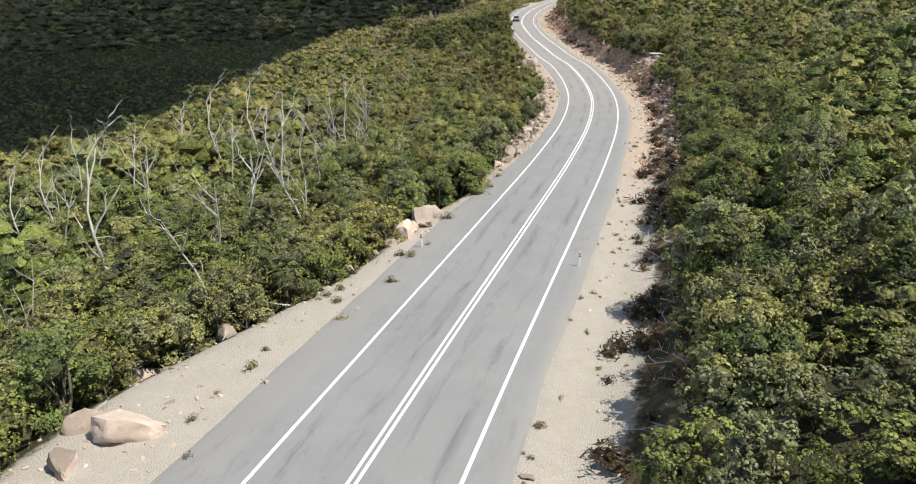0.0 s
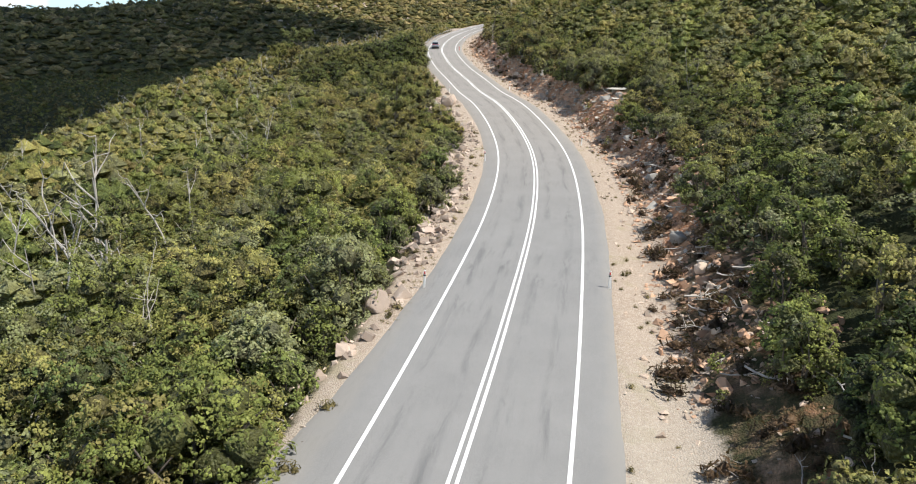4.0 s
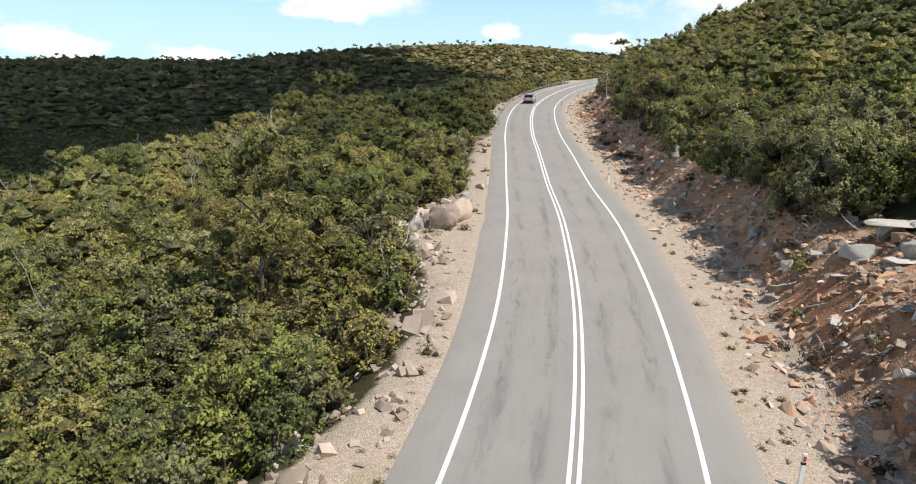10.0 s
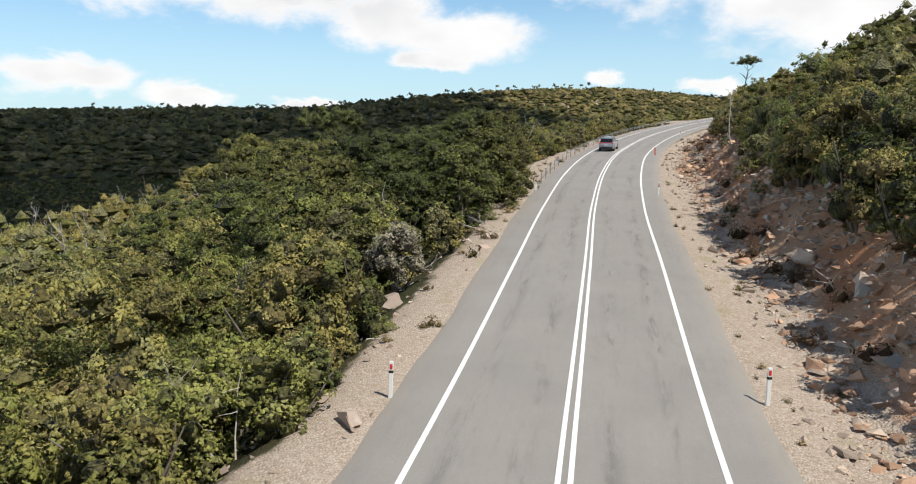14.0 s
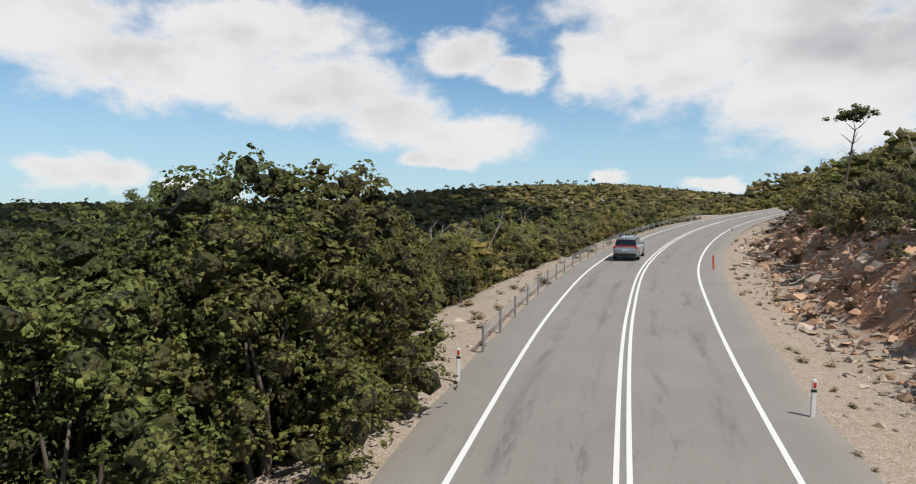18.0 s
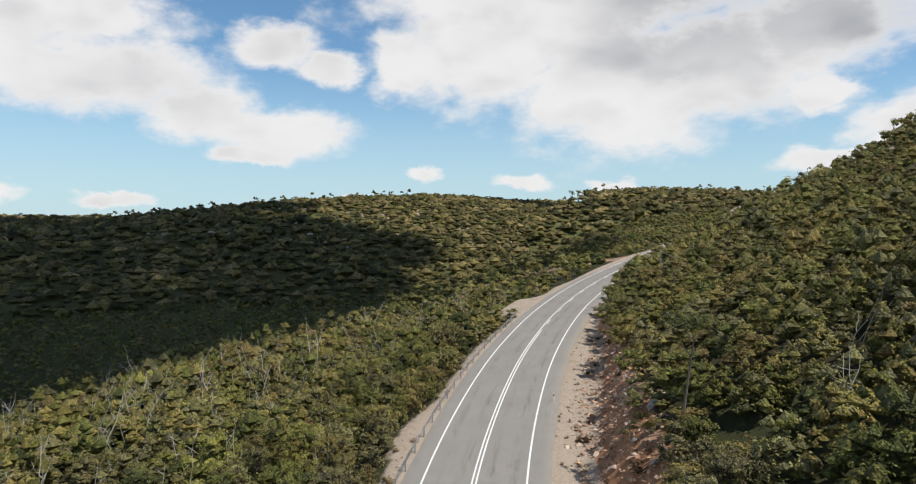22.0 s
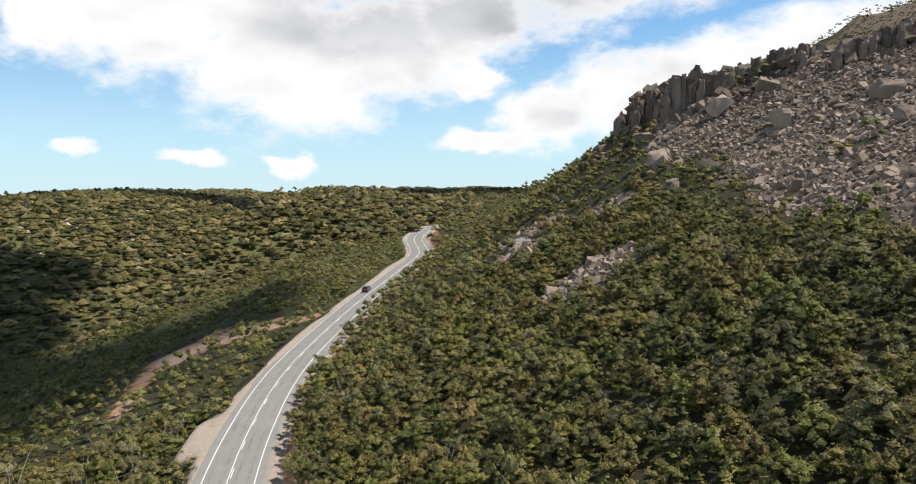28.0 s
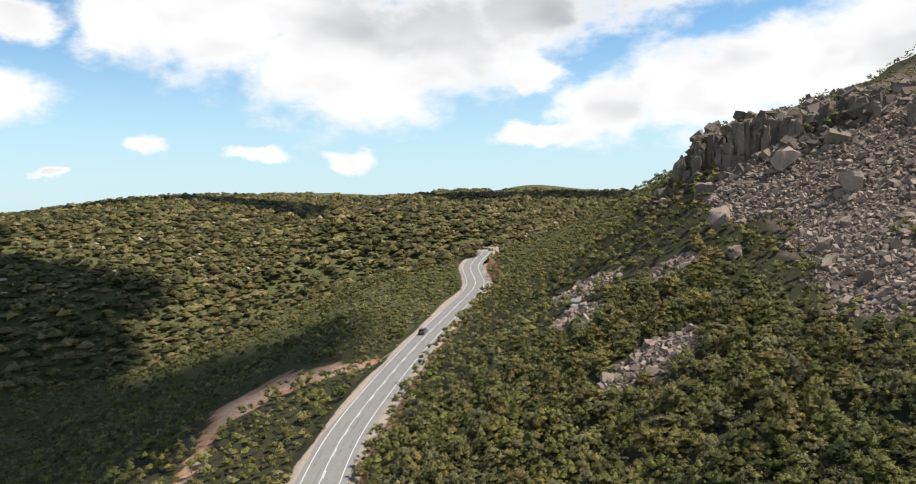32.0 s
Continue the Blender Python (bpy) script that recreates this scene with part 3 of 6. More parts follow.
def mesh_of(name, verts, faces, mats, smooth_shade=False, attrs=None, mat_index=None):
    """A mesh from arrays; faces is an (n, 3) or (n, 4) array."""
    me = bpy.data.meshes.new(name)
    verts, faces = np.asarray(verts, np.float32), np.asarray(faces, np.int32)
    k = faces.shape[1]
    me.vertices.add(len(verts))
    me.vertices.foreach_set("co", verts.ravel())
    me.loops.add(faces.size)
    me.loops.foreach_set("vertex_index", faces.ravel())
    me.polygons.add(len(faces))
    me.polygons.foreach_set("loop_start", np.arange(0, faces.size, k, dtype=np.int32))
    if mat_index is not None:
        me.polygons.foreach_set("material_index", np.asarray(mat_index, np.int32))
    me.polygons.foreach_set("use_smooth", np.full(len(faces), smooth_shade))
    for m in (mats if isinstance(mats, (list, tuple)) else [mats]):
        me.materials.append(m)
    me.update(calc_edges=True)
    for key, val in (attrs or {}).items():
        val = np.asarray(val, np.float32)
        at = me.attributes.new(key, "FLOAT" if val.ndim == 1 else "FLOAT_VECTOR", "POINT")
        at.data.foreach_set("value" if val.ndim == 1 else "vector", val.ravel())
    return me


def grid_faces(nr, nc):
    i = np.arange(nr - 1)[:, None] * nc + np.arange(nc - 1)[None, :]
    return np.stack([i, i + 1, i + nc + 1, i + nc], -1).reshape(-1, 4)


def scree_mask(x, y):
    """Bare block fields on the mountain side, and two small patches lower down."""
    d, _ = lateral(x, y)
    rag = (fbm(x, y, 14.0) - 0.5) * 22
    m = smooth(d + rag, 74, 81) * (1 - smooth(y + rag, 305, 330)) * (1 - 0.85 * smooth(fbm(x + 90, y, 18.0), 0.56, 0.64))
    m = m * smooth(y + rag, 182, 200)
    for cx, cy, rx, ry in ((86, 268, 9, 5), (92, 300, 5, 6), (104, 318, 7, 8), (112, 296, 6, 5)):
        m = np.maximum(m, 1 - smooth(((x - cx) / rx) ** 2 + ((y - cy) / ry) ** 2 + rag * 0.04, 0.7, 1.3))
    return m


gy = axis_grid(-250, 3600, -25, 330, 1.45, 1.04)
gu = axis_grid(-2600, 2600, -16, 16, 0.62, 1.065)
GY, GU = np.meshgrid(gy, gu, indexing="ij")
yc = np.clip(GY, LINE[0, 1], LINE[-1, 1])
slope = np.interp(yc, LINE[:, 1], np.gradient(LINE[:, 0], LINE[:, 1]))
GX = np.interp(yc, LINE[:, 1], LINE[:, 0]) + (GY - yc) * np.clip(slope, -0.4, 0.7) * np.exp(-np.abs(GY - yc) / 500) + GU
GZ = ground_z(GX, GY)
gd, _ = lateral(GX, GY)
GZ = GZ + 0.05 * (fbm(GX, GY, 1.5) - 0.5) * (np.abs(gd) > 5)
onroad = (np.abs(gd) < 4.4)
GZ = np.where(onroad, GZ - 0.12, GZ)
vr, vl = verge_right(GY), verge_left(GY)
right = gd > 0
grav = np.where(right, 1 - smooth(gd, vr - 0.8, vr + 1.6), 1 - smooth(-gd, vl - 0.6, vl + 2.2))
grav = np.maximum(grav, np.maximum(in_layby(GY, gd), 0))
bankm = np.where(right, smooth(gd, vr - 1.0, vr + 0.5) * (1 - smooth(gd, vr + 3.0, vr + 5.5)) * (0.45 + 0.55 * smooth(GY, 60, 100)), 0)
bankm = np.maximum(bankm, in_track(GX, GY) * 0.9)
gravm = np.maximum(grav, in_track(GX, GY) * 0.5)
ground = new("ground", mesh_of("ground", np.stack([GX, GY, GZ], -1).reshape(-1, 3), grid_faces(len(gy), len(gu)), GROUND, True, {"gravel": gravm.ravel(), "bank": bankm.ravel(), "scree": np.maximum(scree_mask(GX, GY), 0.6 * smooth(gd, 76 + 0.95 * np.maximum(335 - GY, 0), 82 + 0.95 * np.maximum(335 - GY, 0)) * (1 - smooth(GY, 345, 365)) * smooth(GY, 150, 200)).ravel()}))
tagged(ground, "stony hillside soil, pale gravel verges and red cut bank", "ground", kind="structure")


# ---- the road ----
S_ROAD = np.arange(-0.0, ARC[-1] - 1.5, 1.0)


def strip(name, s, offsets, dz, mat, label="", wobble=0.0, kind="structure", parent=None):
    """A ribbon along the road; offsets are its edges from left to right."""
    offs = np.asarray(offsets, float)
    p, r, _ = road_frame(s)
    o = offs[None, :] + np.zeros((len(s), 1))
    if wobble:
        o[:, 0] -= wobble * (fbm(s, s * 0 + 3, 5.0) - 0.3)
        o[:, -1] += wobble * (fbm(s, s * 0 + 41, 5.0) - 0.3)
        o[:, :2] -= (1.5 * (1 - smooth(p[:, 1], 40, 75)))[:, None]
    v = p[:, None, :] + r[:, None, :] * o[..., None]
    v[..., 2] += dz - 0.02 * np.abs(o) * 0.6
    v[:, [0, -1], 2] -= 0.10 if wobble else 0.0
    me = mesh_of(name, v.reshape(-1, 3), grid_faces(len(s), len(offs)), mat, True, {"across": o.ravel(), "along": np.repeat(s, len(offs))})
    ob = new(name, me)
    if parent is not None:
        ob.parent = parent
    if label:
        tagged(ob, label)
    if kind and parent is None:
        tagged(ob, kind=kind)
    return ob


# the lead-in behind the start, then the whole run
road = strip("road", S_ROAD, [-4.75, -4.45, -4.0, -3.0, -2.0, -1.0, 0, 1.0, 2.0, 3.0, 4.0, 4.55, 4.8], 0.03, ASPHALT, wobble=0.5)
tagged(road, "two-lane grey chip-seal mountain road with worn wheel tracks", "road", kind="structure")
for nm, c, wd in (("edge_line", -3.35, 0.14), ("edge_line", 3.35, 0.14)):
    strip(nm, S_ROAD, [c - wd / 2, c + wd / 2], 0.037, PAINT, "solid white edge line", parent=road)
S_A = S_ROAD[S_ROAD < 300]
strip("centre_line", S_ROAD, [-0.19, -0.07], 0.037, PAINT, "solid white centre line", parent=road)
strip("centre_line", S_A, [0.07, 0.19], 0.037, PAINT, "solid white centre line", parent=road)
s0 = 303.0
while s0 < S_ROAD[-1] - 6:
    strip("lane_dash", np.arange(s0, s0 + 3.1, 1.0), [0.07, 0.19], 0.037, PAINT, "white broken centre line", parent=road)
    s0 += 9.0

# ---- plants ----
ICO = []
_p = (1 + 5 ** 0.5) / 2
for a, b in ((-1, _p), (1, _p), (-1, -_p), (1, -_p)):
    ICO += [(a, b, 0), (0, a, b), (b, 0, a)]
ICO_V = np.array(ICO) / math.sqrt(1 + _p * _p)


def hull_faces(v):
    """Triangles of the convex hull of a small set of points."""
    bm = bmesh.new()
    for q in v:
        bm.verts.new(q)
    bm.verts.ensure_lookup_table()
    bmesh.ops.convex_hull(bm, input=bm.verts)
    bm.verts.index_update()
    f = np.array([[x.index for x in t.verts] for t in bm.faces if len(t.verts) == 3])
    bm.free()
    return f


ICO_F = hull_faces(ICO_V)
OCT_V = np.array([(1, 0, 0), (-1, 0, 0), (0, 1, 0), (0, -1, 0), (0, 0, 1), (0, 0, -0.7)])
OCT_F = hull_faces(OCT_V)


def leaves(rng, pos, out, length, width):
    """A lance-shaped leaf spray at each place, turned outward and upward."""
    n = len(pos)
    nrm = out * 0.55 + rng.normal(0, 0.55, (n, 3)) + np.array([0, 0, 0.45])
    nrm /= np.linalg.norm(nrm, axis=1)[:, None]
    t = np.cross(nrm, rng.normal(0, 1, (n, 3)))
    t /= np.linalg.norm(t, axis=1)[:, None] + 1e-9
    b = np.cross(nrm, t)
    ln, wd = length * rng.uniform(0.6, 1.35, (n, 1)), width * rng.uniform(0.6, 1.35, (n, 1))
    v = np.stack([pos + t * ln * 0.6, pos - t * ln * 0.35 + b * wd * 0.5, pos - t * ln * 0.35 - b * wd * 0.5], 1)
    f = np.arange(n * 3).reshape(-1, 3)
    return v.reshape(-1, 3), f


def tufts(rng, pos, out, size, sides):
    """Ragged rosettes of leaves: a raised middle and an uneven rim each."""
    n = len(pos)
    nrm = out * 0.6 + rng.normal(0, 0.34, (n, 3)) + np.array([0, 0, 0.55])
    nrm /= np.linalg.norm(nrm, axis=1)[:, None]
    t = np.cross(nrm, rng.normal(0, 1, (n, 3)))
    t /= np.linalg.norm(t, axis=1)[:, None] + 1e-9
    b = np.cross(nrm, t)
    s = size * rng.uniform(0.6, 1.35, n)
    ang = np.arange(sides) * 2 * math.pi / sides + rng.uniform(-0.35, 0.35, (n, sides))
    rad = s[:, None] * rng.uniform(0.45, 1.3, (n, sides))
    rim = pos[:, None] + t[:, None] * (np.cos(ang) * rad)[..., None] + b[:, None] * (np.sin(ang) * rad)[..., None] - nrm[:, None] * (s[:, None] * rng.uniform(-0.1, 0.6, (n, sides)))[..., None]
    v = np.concatenate([(pos + nrm * s[:, None] * 0.32)[:, None], rim], 1)
    j = np.arange(sides)
    f = np.stack([np.zeros(sides, int), 1 + j, 1 + (j + 1) % sides], -1)
    return v.reshape(-1, 3), (f[None] + (np.arange(n) * (sides + 1))[:, None, None]).reshape(-1, 3)


def crown(rng, clumps, per, size, sides, core="ico", core_size=0.7):
    """Foliage made of uneven clumps (centre, radius): a twiggy heart in each, tufts of leaves round it.
    sides 0 gives single blades. Gives verts, faces, and for each face whether it is the heart (1) or a leaf (0)."""
    V, F, M, N, k = [], [], [], [], 0
    cv, cf = (ICO_V, ICO_F) if core == "ico" else (OCT_V, OCT_F)
    C, R = np.array([c for c, _ in clumps]), np.array([r for _, r in clumps])
    mid = np.array([*C[:, :2].mean(0), C[:, 2].min() * 0.6 + C[:, 2].mean() * 0.4])
    span = np.linalg.norm(C - mid, axis=1).max() + R.mean()

    def facing(p, c, r):
        """The way the foliage faces: out of its clump and out of the whole crown."""
        q = (p - c) / r * 0.75 + (p - mid) / span * 0.75
        return q / (np.linalg.norm(q, axis=1)[:, None] + 1e-6)

    for i, (c, r) in enumerate(clumps):
        n = max(2, int(per * r * r))
        d = rng.normal(0, 1, (n, 3))
        d /= np.linalg.norm(d, axis=1)[:, None]
        d[:, 2] = np.where(d[:, 2] < -0.3, -d[:, 2], d[:, 2])
        p = c + d * r * rng.uniform(0.74, 1.14, (n, 1)) * np.array([1, 1, 0.86])
        if len(clumps) > 1 and sides:
            q = np.linalg.norm((p[:, None] - C[None]) / np.array([1, 1, 0.86]), axis=2) / R
            q[:, i] = 9
            p, d = p[q.min(1) > 0.8], d[q.min(1) > 0.8]
        if len(p):
            lv, lf = tufts(rng, p, d, size, sides) if sides else leaves(rng, p, d, size, size * 0.2)
            V.append(lv), F.append(lf + k), M.append(np.zeros(len(lf))), N.append(facing(lv, c, r))
            k += len(lv)
        hv = c + cv * r * core_size * rng.uniform(0.7, 1.2, (len(cv), 1)) * np.array([1, 1, 0.86])
        V.append(hv), F.append(cf + k), M.append(np.ones(len(cf))), N.append(facing(hv, c, r))
        k += len(hv)
    return np.vstack(V), np.vstack(F), np.concatenate(M), np.vstack(N)


def bush_clumps(rng, r, h, n, low=0.16):
    """Uneven dome of clumps for a shrub of radius r and height h."""
    out = []
    for i in range(n):
        a = i * 2.399 + rng.uniform(-0.7, 0.7)
        q = math.sqrt((i + 0.5) / n) * rng.uniform(0.75, 1.1)
        top = h * (1 - 0.6 * q * q) * rng.uniform(0.7, 1.1)
        cr = r * rng.uniform(0.2, 0.42) * (1.12 - 0.22 * q)
        z = max(top - cr, h * low)
        out.append((np.array([math.cos(a) * q * r * 0.8, math.sin(a) * q * r * 0.8, z]), cr))
        if q > 0.55 and n > 5:
            out.append((np.array([math.cos(a + 0.5) * q * r * 0.72, math.sin(a + 0.5) * q * r * 0.72, z * rng.uniform(0.35, 0.6)]), cr * 0.95))
    return out


def tube(pts, radii, sides=5):
    """A tapered branch along points."""
    pts = np.asarray(pts, float)
    t = np.gradient(pts, axis=0)
    t /= np.linalg.norm(t, axis=1)[:, None] + 1e-9
    ref = np.array([0.37, 0.21, 0.9]) if abs(t[0, 2]) < 0.9 else np.array([1.0, 0.1, 0])
    a = np.cross(t, ref)
    a /= np.linalg.norm(a, axis=1)[:, None]
    b = np.cross(t, a)
    ang = np.arange(sides) * 2 * math.pi / sides
    v = pts[:, None] + (a[:, None] * np.cos(ang)[None, :, None] + b[:, None] * np.sin(ang)[None, :, None]) * np.asarray(radii)[:, None, None]
    f = []
    n = len(pts)
    for i in range(n - 1):
        for j in range(sides):
            p, q = i * sides + j, i * sides + (j + 1) % sides
            f += [(p, q, q + sides), (p, q + sides, p + sides)]
    return v.reshape(-1, 3), np.array(f)


def wander(rng, start, aim, length, n=6, bend=0.22):
    pts = [np.array(start, float)]
    d = np.array(aim, float)
    d /= np.linalg.norm(d)
    for _ in range(n - 1):
        d = d + rng.normal(0, bend, 3) + np.array([0, 0, 0.06])
        d /= np.linalg.norm(d)
        pts.append(pts[-1] + d * length / (n - 1))
    return np.array(pts)


def joined(parts):
    V, F, k = [], [], 0
    for v, f in parts:
        V.append(v), F.append(f + k)
        k += len(v)
    return np.vstack(V), np.vstack(F)


def stems(rng, h, r, n=4, thick=0.07):
    out = []
    for i in range(n):
        a = rng.uniform(0, 6.28)
        p = wander(rng, (0.1 * math.cos(a), 0.1 * math.sin(a), -0.3), (math.cos(a) * r * 0.45 / h, math.sin(a) * r * 0.45 / h, 1), h * 0.8, 5, 0.16)
        out.append(tube(p, np.linspace(thick, thick * 0.25, 5), 5))
    return joined(out)


def part(name, me, parent, label=""):
    ob = new(name, me)
    ob.parent = parent
    if label:
        tagged(ob, label)
    return ob


def plant(name, rng, clumps, h, r, per, leaf, mats, label, category, trunk_thick=0.07, n_stems=4, trunk=None):
    """A plant of its own: an empty at its foot with trunk and crown."""
    root = new(name)
    root.empty_display_size = 0.3
    v, f, m, fac = crown(rng, clumps, per, *leaf)
    part("crown", mesh_of("crown", v, f, mats, False, {"tint": np.full(len(v), 0.0), "facing": fac}, m), root)
    tv, tf = trunk if trunk is not None else stems(rng, h, r, n_stems, trunk_thick)
    part("trunk", mesh_of("trunk", tv, tf, BARK, True), root)
    return tagged(root, label, category, "roadside bush")


rng = np.random.RandomState(11)
SHRUBS = []
for i in range(8):
    h, r = rng.uniform(2.6, 3.6), rng.uniform(1.5, 2.0)
    lab = ["dense olive-green shrub with small tufted leaves", "dark green rounded tea-tree shrub", "yellow-green mountain shrub with stiff leaves", "bushy green shrub with bronze tips"][i % 4]
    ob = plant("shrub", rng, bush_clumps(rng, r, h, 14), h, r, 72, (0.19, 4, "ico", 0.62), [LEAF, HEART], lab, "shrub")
    SHRUBS.append((ob, h, r))


def gum(rng, h, spread, n):
    """A slender gum: bare leaning trunk, limbs that fork, flat-topped clumps at their ends."""
    lean = rng.normal(0, 0.12, 2)
    main = wander(rng, (0, 0, -0.4), (lean[0], lean[1], 1), h * 0.8, 7, 0.09)
    parts, clumps = [tube(main, np.linspace(0.16, 0.06, 7) * h / 8, 6)], []
    for i in range(n):
        k = rng.randint(3, 7)
        a = i * 2.4 + rng.uniform(-0.4, 0.4)
        tip = wander(rng, main[k], (math.cos(a), math.sin(a), rng.uniform(0.6, 1.2)), spread * rng.uniform(0.6, 1.1), 5, 0.2)
        parts.append(tube(tip, np.linspace(0.06, 0.02, 5) * h / 8, 5))
        for _ in range(4):
            clumps.append((tip[-1] + rng.normal(0, 0.5, 3) * spread * 0.5 * np.array([1, 1, 0.4]), spread * rng.uniform(0.15, 0.27)))
    for _ in range(3):
        clumps.append((main[-1] + rng.normal(0, 0.3, 3) * spread * 0.5, spread * 0.18))
    return joined(parts), clumps


GUMS = []
for i in range(5):
    h = rng.uniform(6.5, 8.5)
    tr, cl = gum(rng, h, h * 0.34, 7 + i % 3)
    ob = plant("gum_tree", rng, cl, h, 2, 120, (0.21, 5, "ico", 0.6), [LEAF_TREE, HEART_TREE], "slender gum tree with pale trunk and flat leaf clumps", "tree", trunk=tr)
    GUMS.append((ob, h, 2.0))


def dead_tree(rng, h):
    main = wander(rng, (0, 0, -0.3), (rng.normal(0, 0.14), rng.normal(0, 0.14), 1), h, 8, 0.10)
    parts = [tube(main, np.linspace(0.062, 0.018, 8) * h / 5, 6)]
    for i in range(rng.randint(3, 6)):
        k = rng.randint(3, 8)
        a = rng.uniform(0, 6.28)
        tip = wander(rng, main[min(k, 7)], (math.cos(a), math.sin(a), rng.uniform(0.9, 2.2)), h * rng.uniform(0.15, 0.34), 5, 0.2)
        parts.append(tube(tip, np.linspace(0.032, 0.01, 5) * h / 5, 5))
        for _ in range(2):
            tw = wander(rng, tip[rng.randint(2, 5)], rng.normal(0, 1, 3) + np.array([0, 0, 0.8]), h * 0.12, 4, 0.3)
            parts.append(tube(tw, np.linspace(0.02, 0.006, 4) * h / 5, 4))
    return joined(parts)


DEADS = []
for i in range(6):
    h = rng.uniform(4.5, 6.5)
    v, f = dead_tree(rng, h)
    ob = new("dead_tree", mesh_of("dead_tree", v, f, DEAD, True))
    tagged(ob, "bare bleached dead tree with broken branches", "dead tree", "dead trees")
    DEADS.append((ob, h))

# templates for the joined bush, coarser with distance
MID = []
for i in range(10):
    lobes = [(c * np.array([1.0, 1.0, 1.0]), q * 0.86) for c, q in bush_clumps(rng, 1.85, 3.1, 8, 0.3)]
    MID.append(crown(rng, lobes, 19, 0.29, 3, "oct", 0.84))
MIDL = []
for i in range(8):
    MIDL.append(crown(rng, bush_clumps(rng, 1.9, 3.1, 6, 0.3), 7, 0.42, 3, "oct", 0.95))
# valley lobes: the leaf ramp again, dimmed by colour for shade between crowns
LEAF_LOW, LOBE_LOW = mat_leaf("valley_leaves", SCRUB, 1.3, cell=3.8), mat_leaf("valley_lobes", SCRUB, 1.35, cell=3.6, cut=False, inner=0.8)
LOW = []
for i in range(8):
    LOW.append(crown(rng, bush_clumps(rng, 1.9, 3.2, 3, 0.35), 2.8, 0.75, 3, "oct", 0.95))
FAR = []
for i in range(6):
    FAR.append(crown(rng, [(np.array([0, 0, 1.5]), 1.9)], 0.6, 1.1, 3, "oct", 0.95))


def scatter(name, templates, pts, size, mats, label, category="bush", tall=None):
    """One joined mesh of many plants too many to count."""
    r2 = np.random.RandomState(len(pts))
    V, F, M, T, N, k = [], [], [], [], [], 0
    which = r2.randint(0, len(templates), len(pts))
    for t, (tv, tf, tm, *tn) in enumerate(templates):
        idx = np.nonzero(which == t)[0]
        if not len(idx):
            continue
        n = len(idx)
        a, s = r2.uniform(0, 6.28, n), size[idx]
        hs = s * (r2.uniform(0.85, 1.2, n) if tall is None else tall[idx])
        c, sn = np.cos(a)[:, None], np.sin(a)[:, None]
        s2 = s * r2.uniform(0.85, 1.25, n)
        x = (tv[None, :, 0] * c - tv[None, :, 1] * sn) * s2[:, None]
        y = (tv[None, :, 0] * sn + tv[None, :, 1] * c) * s[:, None]
        z = tv[None, :, 2] * hs[:, None]
        v = np.stack([x, y, z], -1) + pts[idx][:, None, :]
        V.append(v.reshape(-1, 3))
        if tn:
            fac = tn[0]
            N.append(np.stack([fac[None, :, 0] * c - fac[None, :, 1] * sn, fac[None, :, 0] * sn + fac[None, :, 1] * c, fac[None, :, 2] + 0 * c], -1).reshape(-1, 3))
        F.append((tf[None] + (np.arange(n) * len(tv))[:, None, None] + k).reshape(-1, 3))
        M.append(np.tile(tm, n)), T.append(np.repeat(r2.uniform(0, 1, n), len(tv)))
        k += n * len(tv)
    ob = new(name, mesh_of(name, np.vstack(V), np.vstack(F), mats, False, {"tint": np.concatenate(T), **({"facing": np.vstack(N)} if N else {})}, np.concatenate(M)))
    return tagged(ob, label, category, kind="stuff")


def jitter(x0, x1, y0, y1, step, seed):
    r2 = np.random.RandomState(seed)
    gx, gy = np.meshgrid(np.arange(x0, x1, step), np.arange(y0, y1, step))
    gx = gx + step * 0.5 * (np.arange(gx.shape[0]) % 2)[:, None]
    return gx.ravel() + r2.uniform(-0.42, 0.42, gx.size) * step, gy.ravel() + r2.uniform(-0.42, 0.42, gx.size) * step


def tree_set_back(y):
    return np.interp(y, [50, 60, 72, 84, 122, 138, 235, 262], [0, 0.6, 0.6, 0.8, 1.1, 0.9, 1.5, 0])


def open_ground(x, y):
    """True where plants may stand."""
    d, _ = lateral(x, y)
    vr, vl = verge_right(y), verge_left(y)
    ok = np.where(d > 0, d > vr + 1.2 + 0.9 * (1 - smooth(y, 70, 95)) + tree_set_back(y), -d > vl + 1.1)
    ok &= (in_layby(y, d + 2.0) < 0.3) & (in_layby(y, d) < 0.3) & (in_track(x, y) < 0.3) & (scree_mask(x, y) < 0.5)
    ok &= (np.abs(d) > 6) & (np.hypot(x - 32.2, y - 118.5) > 4.0) & (np.hypot(x - 11.2, y - 158.8) > 2.6)
    return ok


def place(x, y):
    return np.stack([x, y, ground_z(x, y) - 0.1], -1)


